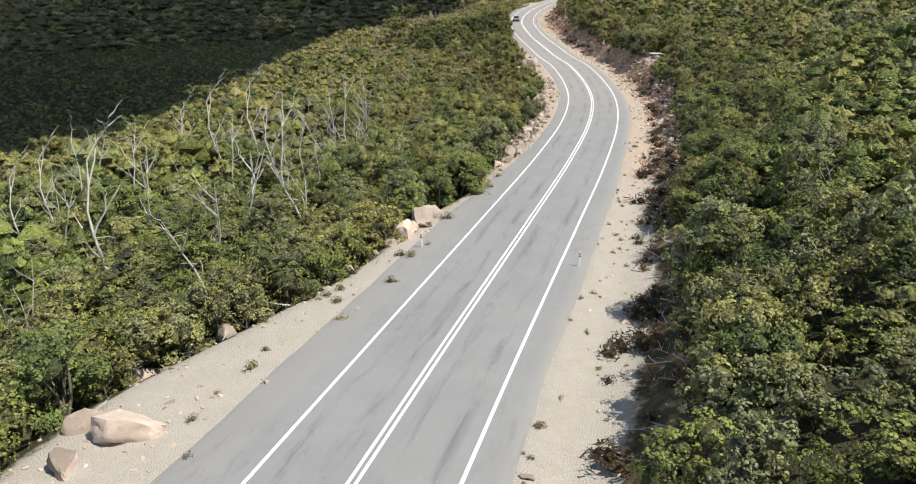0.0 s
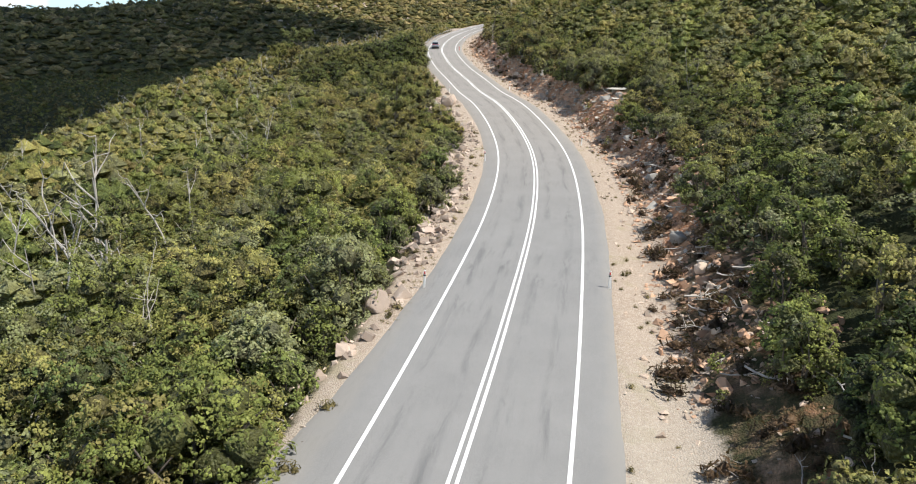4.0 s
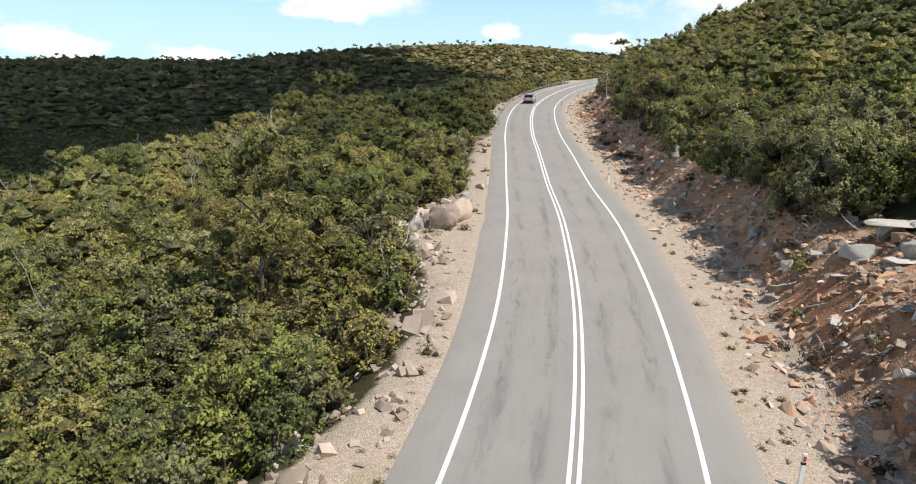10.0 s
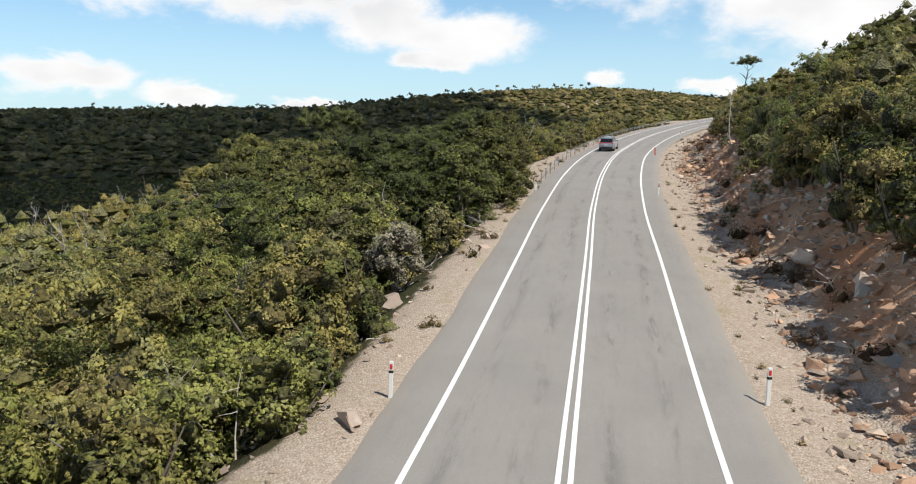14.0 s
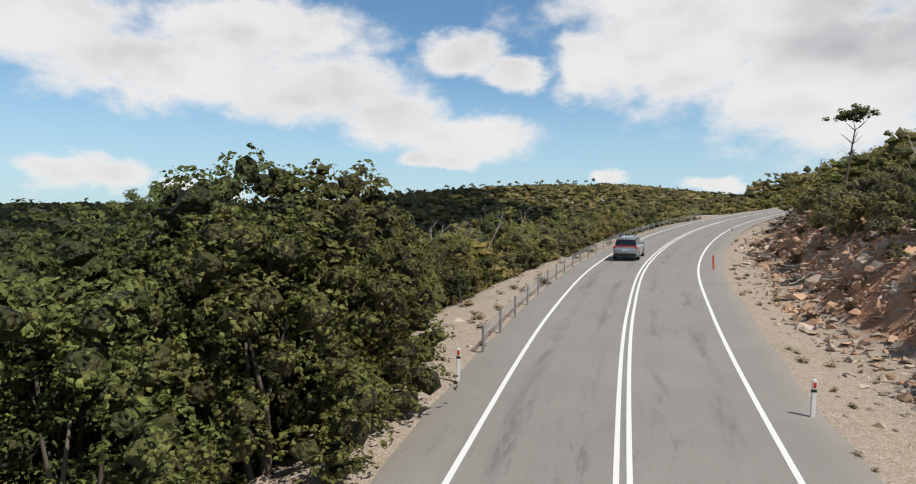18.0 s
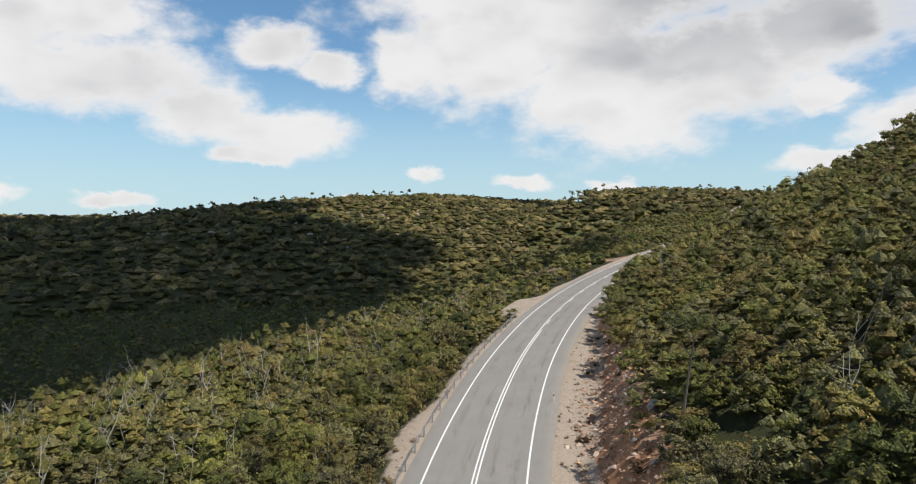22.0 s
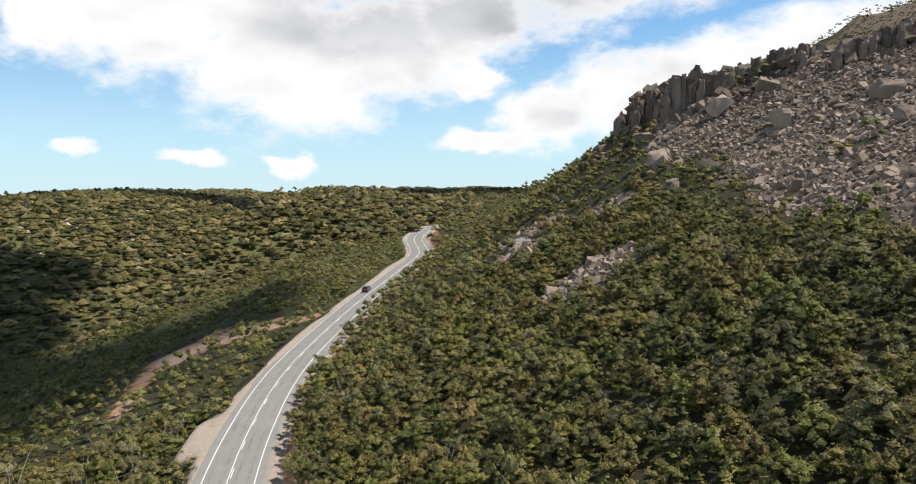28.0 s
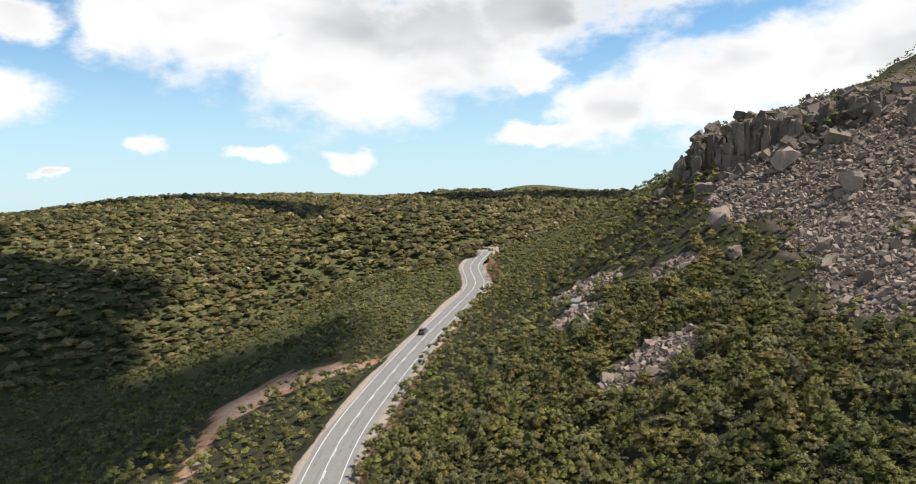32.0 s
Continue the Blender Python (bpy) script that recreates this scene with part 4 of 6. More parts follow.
# near bush: the first plants beside the road are things of their own, the rest one mass
px, py = jitter(-84, 130, -6, 300, 2.4, 5)
keep = open_ground(px, py)
px, py = px[keep], py[keep]
pd, _ = lateral(px, py)
gap = np.where(pd > 0, pd - verge_right(py) - 1.2 - 0.9 * (1 - smooth(py, 70, 95)) - tree_set_back(py), -pd - verge_left(py) - 1.1)
front = (gap < 3.4) & (py > 2) & (py < 222)
order = np.nonzero(front)[0]
rs = np.random.RandomState(3)
own = order[rs.permutation(len(order))[:292]]
base = place(px, py)
patch = fbm(px, py, 16.0)
size_near = 0.66 + 0.6 * patch + rs.uniform(-0.22, 0.24, len(px)) + 0.25 * (rs.rand(len(px)) > 0.88)
size_near = np.where(pd < 0, size_near * 1.12, size_near)
size_near = np.where(gap < 1.2, size_near * np.where(pd > 0, 0.92, 0.72), size_near)
size_near = np.where((pd > 0) & (gap < 7), size_near * np.where((gap < 5) & (py > 125), 1.12, 0.92) * np.where((py > 176) & (py < 245), 0.76, 1.0), size_near)
size_near = np.where((pd > 10) & (py > 185), size_near * 1.14, size_near)
size_near = np.where((pd > 55), size_near * 0.85, size_near)
tall_grove = np.exp(-(((px - 3) / 9.5) ** 2 + ((py - 178) / 12.5) ** 2))
size_near = size_near * (1 - 0.2 * tall_grove)
edge_up = np.interp(py, [80, 105, 135, 165, 180, 262, 300], [1.0, 1.12, 1.28, 1.32, 1.35, 1.35, 1.2])
size_near = np.where((pd < 0) & (gap < 14), size_near * (1 + (edge_up - 1) * np.clip(gap / 2.5, 0, 1)), size_near)
size_near = np.clip(size_near, 0.4, np.where(pd < 0, 1.45, 1.42))
size_near = np.where((pd < 0) & (py < 92) & (gap > 1.2), size_near * np.where(rs.rand(len(px)) > 0.6, 1.3, 1.0), size_near)
# scattered small trees stand over the scrub and crowd it out round their foot
rt = np.random.RandomState(71)
tree_like = (rt.rand(len(px)) < np.where(pd < 0, 0.18, np.where(py > 185, 0.27, 0.13))) & (gap > np.where(pd < 0, 1.5, 3.6)) & (pd < 76) & (pd > -50)
tree_size = rt.uniform(0.72, 1.1, len(px)) * np.where((py > 190) | (pd > 0), 0.86, 1.0)
size_near = np.where(tree_like, tree_size * 1.5, size_near)
crowd = np.ones(len(px), bool)
for i in np.nonzero(tree_like)[0]:
    if crowd[i]:
        near = (px - px[i]) ** 2 + (py - py[i]) ** 2 < (0.95 * size_near[i]) ** 2
        near[i] = False
        crowd &= ~near
crowd &= tall_grove < 0.25
own = own[crowd[own] & ~tree_like[own]]
first_used = {}
for i in own:
    t = rs.randint(0, len(SHRUBS))
    s = size_near[i] * rs.uniform(0.9, 1.1)
    m = Matrix.LocRotScale(Vector(base[i]), Euler((0, 0, rs.uniform(0, 6.28))), (s, s, s * rs.uniform(0.9, 1.2) * (1.12 if pd[i] > 0 and 125 < py[i] < 172 else 1.0)))
    if t not in first_used:
        first_used[t] = m
    else:
        copy_thing(SHRUBS[t][0], m)
for t, m in first_used.items():
    SHRUBS[t][0].matrix_world = m
rest = crowd & ~tree_like
rest[own] = False
tree_like &= crowd
lim_r = np.where(py > 185, 76, 44)
mid = rest & (pd < lim_r) & (pd > -36)
rich = mid & (gap < np.where(pd < 0, np.where(py > 205, 10, np.where(py > 85, 26, 15)), 7)) & (py < np.where(pd < 0, 262, 205)) & (py > 14)
RICH = []
for i in range(8):
    RICH.append(crown(rng, bush_clumps(rng, 1.75, 3.1, 9, 0.22), 46, 0.225, 4, "oct", 0.6))
BIG, BIGL = [], []
for i in range(6):
    BIG.append(crown(rng, bush_clumps(rng, 2.3, 5.0, 17, 0.16), 34, 0.225, 4, "oct", 0.55))
    BIGL.append(crown(rng, bush_clumps(rng, 2.35, 4.6, 13, 0.2), 17, 0.31, 3, "oct", 0.85))
close = (gap < np.where(pd < 0, np.where(py > 205, 10, 24), 10)) & (py > 12) & (py < 205)
k = tree_like & close
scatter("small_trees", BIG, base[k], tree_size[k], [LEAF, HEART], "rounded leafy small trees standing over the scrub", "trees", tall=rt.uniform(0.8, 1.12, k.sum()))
k = tree_like & ~close
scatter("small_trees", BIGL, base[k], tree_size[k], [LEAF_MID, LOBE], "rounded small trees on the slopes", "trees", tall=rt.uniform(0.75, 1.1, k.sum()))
tall_n = rs.uniform(0.62, 1.42, len(px)) * np.where((pd > 0) & (gap < 5) & (py > 125) & (py < 172), 1.12, 1.0)
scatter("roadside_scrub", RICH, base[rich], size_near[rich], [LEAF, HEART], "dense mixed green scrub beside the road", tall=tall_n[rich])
edge = rest & (pd <= -36) & (pd > -64)
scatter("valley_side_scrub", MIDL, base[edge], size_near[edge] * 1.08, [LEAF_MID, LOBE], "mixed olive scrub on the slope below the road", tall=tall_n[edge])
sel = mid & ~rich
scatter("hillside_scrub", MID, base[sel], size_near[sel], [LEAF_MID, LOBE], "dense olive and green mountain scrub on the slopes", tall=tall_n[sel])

# low brush on the cut bank
bx, by = jitter(0, 60, 30, 262, 1.5, 15)
bd, _ = lateral(bx, by)
kk = (bd > verge_right(by) + 0.1) & (bd < verge_right(by) + 3.6) & (np.random.RandomState(16).rand(len(bx)) < np.interp(by, [30, 60, 80, 125, 140, 262], [0.4, 0.26, 0.22, 0.12, 0.06, 0.05]))
scatter("bank_brush", RICH, place(bx[kk], by[kk]), np.random.RandomState(17).uniform(0.13, 0.4, kk.sum()), [LEAF, HEART], "low olive brush clinging to the cut bank")

# farther bush
qx, qy = jitter(-260, 330, -40, 520, 3.9, 8)
qd, _ = lateral(qx, qy)
lim = np.where(qy > 185, 76, 44)
inner = (qy > -6) & (qy < 300) & (qd < lim) & (qd > -64) & (qx > -84) & (qx < 130)
keep = open_ground(qx, qy) & ~((qy < 90) & (qd < -120)) & ~inner & (np.hypot(qx - 20, qy - 150) < 340)
qx, qy = qx[keep], qy[keep]
qs = 0.85 + 0.95 * fbm(qx, qy, 22.0) + np.random.RandomState(4).uniform(-0.2, 0.25, len(qx))
qs = np.clip(qs, 0.6, 1.5)
qd, _ = lateral(qx, qy)
qs = np.where((qd > 55) & (qy > 180), qs * np.where(qd > 77 + 0.95 * np.maximum(335 - qy, 0), 0.5, 0.9), qs)
crest_bare = (qd > 72 + 0.95 * np.maximum(335 - qy, 0)) & (qy > 180) & (qy < 375) & (fbm(qx, qy, 15.0) < 0.48) & (qd < 100 + 0.95 * np.maximum(335 - qy, 0))
qx, qy, qs = qx[~crest_bare], qy[~crest_bare], qs[~crest_bare]
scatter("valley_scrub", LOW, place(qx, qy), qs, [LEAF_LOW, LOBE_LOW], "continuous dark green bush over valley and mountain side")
fx, fy = jitter(-900, 700, 60, 1500, 6.0, 9)
fd = np.hypot(fx - 20, fy - 150)
used = (fx > -260) & (fx < 330) & (fy > -40) & (fy < 520) & (fd < 340)
ang = np.degrees(np.arctan2(fx - 20, fy - 165))
keep = ~used & (ang > -62) & (ang < 40) & (np.random.RandomState(5).rand(len(fx)) < np.interp(fd, [340, 900, 1500], [1, 0.62, 0.3]))
fx, fy = fx[keep], fy[keep]
fs = 1.45 * np.interp(np.hypot(fx - 20, fy - 150), [400, 1500], [1.25, 2.6]) * np.random.RandomState(6).uniform(0.6, 1.25, len(fx)) * (0.75 + 0.6 * fbm(fx, fy, 60.0))
scatter("far_bush", FAR, place(fx, fy), fs, [LEAF_FAR, HEART_FAR], "far bush-covered hillside with scattered tree crowns", tall=np.random.RandomState(6).uniform(0.45, 0.85, len(fx)))

# single gums and dead trees standing over the scrub
GUM_AT = [(-16.3, 212.0, 1.4), (-15.9, 197.1, 0.95), (-18.6, 192.4, 0.95), (6.2, 122.3, 1.1), (-9.4, 209.7, 1.0), (-29, 200, 1.0), (-31, 67, 1.0), (-20, 156, 0.9), (-38, 170, 1.0), (-26, 120, 0.8), 
          (-33, 96, 0.9), (-45, 130, 1.0), (-52, 90, 0.9), (-60, 190, 1.0), (-55, 225, 1.0), (-70, 150, 1.1), (-40, 60, 0.85), (-26, 50, 0.75), (-16, 66, 0.7)]
for i, (x, y, s) in enumerate(GUM_AT):
    m = Matrix.LocRotScale(Vector(place(np.array([x]), np.array([y]))[0]), Euler((0, 0, i * 1.7)), (s, s, s * (1.2 if i < 4 else 1.0)))
    copy_thing(GUMS[i % len(GUMS)][0], m)
for ob, *_ in GUMS:
    for o in (*ob.children_recursive, ob):
        bpy.data.objects.remove(o)
rd = np.random.RandomState(21)
DEAD_AT = [(rd.uniform(-38, -6), rd.uniform(34, 90), rd.uniform(0.8, 1.35)) for _ in range(46)] + [(rd.uniform(-45, -8), rd.uniform(88, 170), rd.uniform(0.6, 0.95)) for _ in range(22)]
DEAD_AT += [(7.6, 193, 0.7), (9.4, 190.5, 0.6), (29, 195, 0.8), (36, 236, 0.8), (-6, 240, 0.9), (-20, 250, 1.0), (-35, 262, 0.9), (-45, 280, 1.0), (-12, 268, 0.8), (-28, 285, 1.0), (-40, 300, 1.1), (2, 250, 0.7)]
DEAD_AT += [(rd.uniform(-32, 6), rd.uniform(192, 262), rd.uniform(0.7, 1.05)) for _ in range(26)]
for i, (x, y, s) in enumerate(DEAD_AT):
    xr = float(np.interp(y, LINE[:, 1], LINE[:, 0]))
    if -10.5 < x - xr < 9 and (i < 68 or i > 80):
        continue
    s = s * (1.3 if i < 68 else 1.0)
    m = Matrix.LocRotScale(Vector(place(np.array([x]), np.array([y]))[0]), Euler((0, 0, i * 2.1)), (s, s, s))
    copy_thing(DEADS[i % len(DEADS)][0], m)
for ob, _ in DEADS:
    bpy.data.objects.remove(ob)

# gums on the skyline of the far ridge
rz = np.random.RandomState(61)
azs = np.radians(np.concatenate([rz.uniform(-52, 8, 230), rz.uniform(8, 20, 30)]))
rr = np.arange(430, 1300, 8.0)
X, Y = 18 + np.sin(azs)[:, None] * rr, 160 + np.cos(azs)[:, None] * rr
E = (ground_z(X, Y) - 13) / rr
ci = E.argmax(1)
cx, cy = X[np.arange(len(azs)), ci], Y[np.arange(len(azs)), ci]
RIDGE = []
for i in range(6):
    h = rng.uniform(4.5, 7.5)
    tv, tf = tube(wander(rng, (0, 0, -1), (rng.normal(0, 0.1), rng.normal(0, 0.1), 1), h, 4, 0.1), [0.22, 0.18, 0.14, 0.1], 4)
    cv, cf, cm, cn = crown(rng, [(np.array([rng.normal(0, 0.9), rng.normal(0, 0.9), h * rng.uniform(0.85, 1.05)]), rng.uniform(0.7, 1.2)) for _ in range(4)], 7, 0.6, 3, "oct", 0.7)
    RIDGE.append((np.vstack([tv, cv]), np.vstack([tf, cf + len(tv)]), np.concatenate([np.full(len(tf), 2), cm]), np.vstack([0 * tv, cn])))
scatter("ridge_trees", RIDGE, place(cx, cy), rz.uniform(0.6, 1.25, len(cx)), [LEAF_FAR, HEART_FAR, BARK], "scattered thin-crowned gums along the far skyline", "trees", tall=rz.uniform(0.8, 1.2, len(cx)))

# bare sticks that poke out of the scrub
TWIGS = []
for i in range(5):
    ps = []
    for _ in range(3):
        st = wander(rng, (rng.normal(0, 0.3), rng.normal(0, 0.3), 0.5), (rng.normal(0, 0.35), rng.normal(0, 0.35), 1), rng.uniform(2.6, 4.4), 5, 0.16)
        ps.append(tube(st, np.linspace(0.035, 0.008, 5), 4))
        for _ in range(2):
            ps.append(tube(wander(rng, st[rng.randint(2, 5)], rng.normal(0, 1, 3) + np.array([0, 0, 0.7]), rng.uniform(0.5, 1.2), 4, 0.25), np.linspace(0.018, 0.005, 4), 4))
    tv, tf = joined(ps)
    TWIGS.append((tv, tf, np.zeros(len(tf))))
tx, ty = jitter(-62, 60, 14, 300, 5.2, 44)
td, _ = lateral(tx, ty)
k = open_ground(tx, ty) & (np.abs(td) > 8) & (np.random.RandomState(45).rand(len(tx)) < np.where(td < 0, np.where(ty < 100, 0.5, np.where(ty > 178, 0.6, 0.18)), 0.08))
scatter("dead_twigs", TWIGS, place(tx[k], ty[k]), np.random.RandomState(46).uniform(0.6, 1.15, k.sum()) * np.where((ty[k] > 178) & (td[k] < 0), 1.35, 1.0), [DEAD], "bleached bare sticks poking out of the scrub", "twigs")

# a silver-leaved bush with bare stems at the road's edge
SILVERC = [(0.2, (0.20, 0.205, 0.15)), (0.5, (0.32, 0.315, 0.24)), (0.8, (0.42, 0.40, 0.31))]
gb = bush_clumps(rng, 1.7, 3.0, 12)
gb = [(c + np.array([0, 0, 0.9]), r * 0.9) for c, r in gb]
ob = plant("shrub", rng, gb, 3.0, 1.6, 85, (0.18, 6), [mat_leaf("silver_leaves", SILVERC), mat_leaf("silver_shaded_heart", SILVERC, heart=True)], "silver-grey bush with bare forked stems above the verge", "shrub", 0.08, 6)
ob.matrix_world = Matrix.Translation(Vector(place(np.array([10.9]), np.array([159.8]))[0]))

# the dense grove of tall dark trees at the downhill edge of the bend
GROVE = []
GROVEC = [(0.2, (0.050, 0.074, 0.026)), (0.5, (0.098, 0.128, 0.038)), (0.8, (0.150, 0.162, 0.051))]
LEAF_GROVE, HEART_GROVE = mat_leaf("grove_leaves", GROVEC), mat_leaf("grove_shaded_heart", GROVEC, heart=True)
for i in range(3):
    h, cl = 7.6, []
    for lay in range(9):
        z = 0.7 + lay * 0.82
        q = 2.75 * math.sqrt(max(0.03, 1 - ((z - 2.6) / 5.4) ** 2))
        n = max(2, int(q * 3.6))
        for k in range(n):
            a = k * 6.283 / n + rng.uniform(-0.35, 0.35) + lay * 0.7
            rr2 = q * rng.uniform(0.72, 1.12)
            cl.append((np.array([math.cos(a) * rr2, math.sin(a) * rr2, z + rng.uniform(-0.45, 0.45)]), rng.uniform(0.5, 0.95)))
    for k in range(5):
        cl.append((np.array([rng.normal(0, 0.8), rng.normal(0, 0.8), h + rng.uniform(-0.5, 0.2)]), rng.uniform(0.32, 0.5)))
    tr = stems(rng, 6.5, 1.2, 3, 0.13)
    GROVE.append(plant("tree", rng, cl, h, 2, 62, (0.19, 4, "ico", 0.55), [LEAF_GROVE, HEART_GROVE], "tall dense dark green tree at the edge of the bend", "tree", trunk=tr))
GROVE_AT = [(10.7, 184.2, 0.8), (11.2, 178.0, 0.82), (11.0, 181.2, 0.88), (8.6, 187.0, 0.8), (5.4, 186.4, 0.95), (10.2, 173.5, 0.82), (8.0, 176.5, 1.0), (9.4, 180.0, 0.98), (5.6, 174.0, 0.95), (6.2, 179.2, 1.1), (3.2, 177.2, 1.08), (7.6, 183.4, 0.92), (3.8, 182.4, 1.05), (0.8, 174.0, 1.0), (0.4, 180.0, 1.08), (-2.6, 177.0, 1.05), (5.0, 169.8, 0.8), (-1.8, 183.6, 1.0), (1.2, 168.6, 0.85), (-5.6, 181.4, 1.05), (-4.2, 171.6, 0.95), (7.4, 171.0, 0.75), (-8.0, 176.5, 1.0), (-9.5, 184.0, 1.0), (-1.0, 165.8, 0.85), (-7.5, 169.0, 0.85)]
for i, (x, y, s) in enumerate(GROVE_AT):
    m = Matrix.LocRotScale(Vector(place(np.array([x]), np.array([y]))[0]), Euler((0, 0, i * 1.9)), (s, s, s * (0.84 + 0.05 * (i % 4))))
    copy_thing(GROVE[i % 3], m)
for ob in GROVE:
    for o in (*ob.children_recursive, ob):
        bpy.data.objects.remove(o)

# a slim gum with a flat umbrella crown on the edge of the cut
main = wander(rng, (0, 0, -0.4), (0.1, 0.02, 1), 6.2, 7, 0.07)
limbs, pads = [tube(main, np.linspace(0.11, 0.045, 7), 6)], []
for i in range(8):
    a = i * 2.4
    tip = wander(rng, main[5 + i % 2], (math.cos(a), math.sin(a), 0.75), rng.uniform(0.8, 1.5), 4, 0.15)
    limbs.append(tube(tip, np.linspace(0.035, 0.012, 4), 4))
    for _ in range(6):
        pads.append((np.array([tip[-1][0], tip[-1][1], 7.15 - 0.42 * float(np.hypot(tip[-1][0] - main[-1][0], tip[-1][1] - main[-1][1]))]) + rng.normal(0, 1, 3) * np.array([0.34, 0.34, 0.14]), rng.uniform(0.26, 0.4)))
ob = plant("gum_tree", rng, pads, 7, 2, 190, (0.14, 4, "oct", 0.6), [LEAF_TREE, HEART_TREE], "slim gum with a bare trunk and flat umbrella crown", "tree", trunk=joined(limbs))
ob.matrix_world = Matrix.Translation(Vector(place(np.array([32.6]), np.array([222.0]))[0]))

# ---- rocks ----
rk = np.random.RandomState(31)


def rock_shape(n=14, flat=0.7, seed=None):
    """An angular stone: the hull of uneven points."""
    r2 = np.random.RandomState(seed)
    v = r2.normal(0, 1, (n, 3))
    v /= np.linalg.norm(v, axis=1)[:, None]
    v *= r2.uniform(0.75, 1.1, (n, 1)) * np.array([1.0, r2.uniform(0.65, 0.95), flat])
    bm = bmesh.new()
    for q in v:
        bm.verts.new(q)
    bmesh.ops.convex_hull(bm, input=bm.verts)
    bmesh.ops.delete(bm, geom=[x for x in bm.verts if not x.link_faces], context="VERTS")
    bmesh.ops.triangulate(bm, faces=bm.faces)
    bm.verts.index_update()
    vv = np.array([x.co[:] for x in bm.verts])
    ff = np.array([[x.index for x in t.verts] for t in bm.faces])
    bm.free()
    return vv, ff


STONES = [(v, f, np.zeros(len(f))) for v, f in (rock_shape(8, (0.45, 0.6, 0.8, 1.0)[i % 4], 100 + i) for i in range(14))]


def boulder_mesh(seed, flat=0.72, mat=None, worn=1):
    """A weathered block: flat broken faces, worn edges, a rough skin."""
    v, f = rock_shape(13, flat, seed)
    v = np.sign(v) * np.abs(v) ** 0.8
    bm = bmesh.new()
    bv = [bm.verts.new(q) for q in v]
    for t in f:
        bm.faces.new([bv[i] for i in t])
    bmesh.ops.subdivide_edges(bm, edges=bm.edges[:], cuts=3, use_grid_fill=True)
    bmesh.ops.triangulate(bm, faces=bm.faces)
    for _ in range(worn):
        bmesh.ops.smooth_vert(bm, verts=bm.verts, factor=0.5, use_axis_x=True, use_axis_y=True, use_axis_z=True)
    for q in bm.verts:
        c = q.co.copy()
        step = math.floor(noise.noise(c * 1.6 + Vector((seed, 3, 0))) * 4) / 4
        q.co += c.normalized() * (0.03 + step * 0.17 + noise.noise(c * 3.4 + Vector((seed, 0, 0))) * 0.09 + noise.noise(c * 8.0) * 0.035)
    me = bpy.data.meshes.new("boulder")
    bm.to_mesh(me)
    bm.free()
    me.materials.append(mat)
    for pl in me.polygons:
        pl.use_smooth = worn > 0
    me.set_sharp_from_angle(angle=radians(32))
    return me


def set_down(me, name, x, y, size, sink=0.25, label="", category="boulder", turn=0.0, tilt=0.0, group="roadside boulders"):
    ob = new(name, me)
    z = float(ground_z(np.array([x]), np.array([y]))[0])
    ob.matrix_world = Matrix.LocRotScale(Vector((x, y, z + size[2] * (0.5 - sink))), Euler((tilt, tilt * 0.5, turn)), Vector(size))
    return tagged(ob, label, category, group)


PINKS = [boulder_mesh(200 + i, 0.75, PINK) for i in range(5)]
GREYS = [boulder_mesh(300 + i, 0.72, GREYROCK) for i in range(4)]
TANS = [boulder_mesh(400 + i, 0.66, STONE) for i in range(5)]
PALE, GREYL, TANL = "pale pink weathered boulder on the gravel verge", "lichen-grey boulder set in the bank", "tan angular boulder beside the road"
BOULDERS_LOW = [(-2.3, 46.9, 1.5, 0), (-3.3, 44.4, 1.3, 0), (-4.0, 43.0, 0.9, 2), (-1.8, 48.7, 1.3, 0), (-3.0, 45.6, 1.1, 2), (-4.2, 46.0, 0.9, 2), (-14.6, 29.5, 1.5, 0), (-11.0, 31.5, 1.0, 0), (-11.6, 22.5, 1.7, 0),
    (-5.9, 38.6, 0.75, 2), (-8.4, 37.2, 0.7, 0), (-13.4, 22.8, 1.2, 2), (-12.8, 20.5, 1.0, 0), (5.2, 68.8, 1.1, 0), (27.0, 91.0, 0.8, 1), (22.8, 75.5, 0.9, 1), (21.6, 69.5, 0.7, 2), (7.4, 84.6, 0.8, 2),
    (8.9, 88.6, 0.7, 0), (3.0, 62.5, 0.8, 2)]
BOULDERS_BEND = [(10.9, 105.4, 1.4, 0), (12.4, 103.2, 1.0, 2), (13.2, 107.2, 0.8, 2), (8.4, 104.2, 1.6, 2), (11.0, 101.2, 1.1, 0), (9.6, 100.3, 1.0, 1), (12.2, 109.5, 1.1, 0), (12.0, 112, 0.8, 2), (14.1, 134.3, 1.7, 0),
    (13.5, 132.3, 1.35, 0), (12.1, 131.9, 1.4, 1), (14.5, 135.8, 0.7, 2), (12.4, 136.6, 0.9, 2), (11.2, 131.8, 1.3, 2), (14.0, 142.0, 0.6, 1), (12.2, 128.5, 1.2, 1), (13.4, 126.6, 0.9, 2), (28.3, 140.2, 0.9, 0),
    (31.8, 120.4, 1.0, 1), (33.0, 118.6, 0.8, 1), (29.6, 104.8, 0.8, 1), (30.6, 101.5, 0.7, 2), (9.5, 118.0, 0.9, 2), (12.9, 120.6, 0.8, 0)]
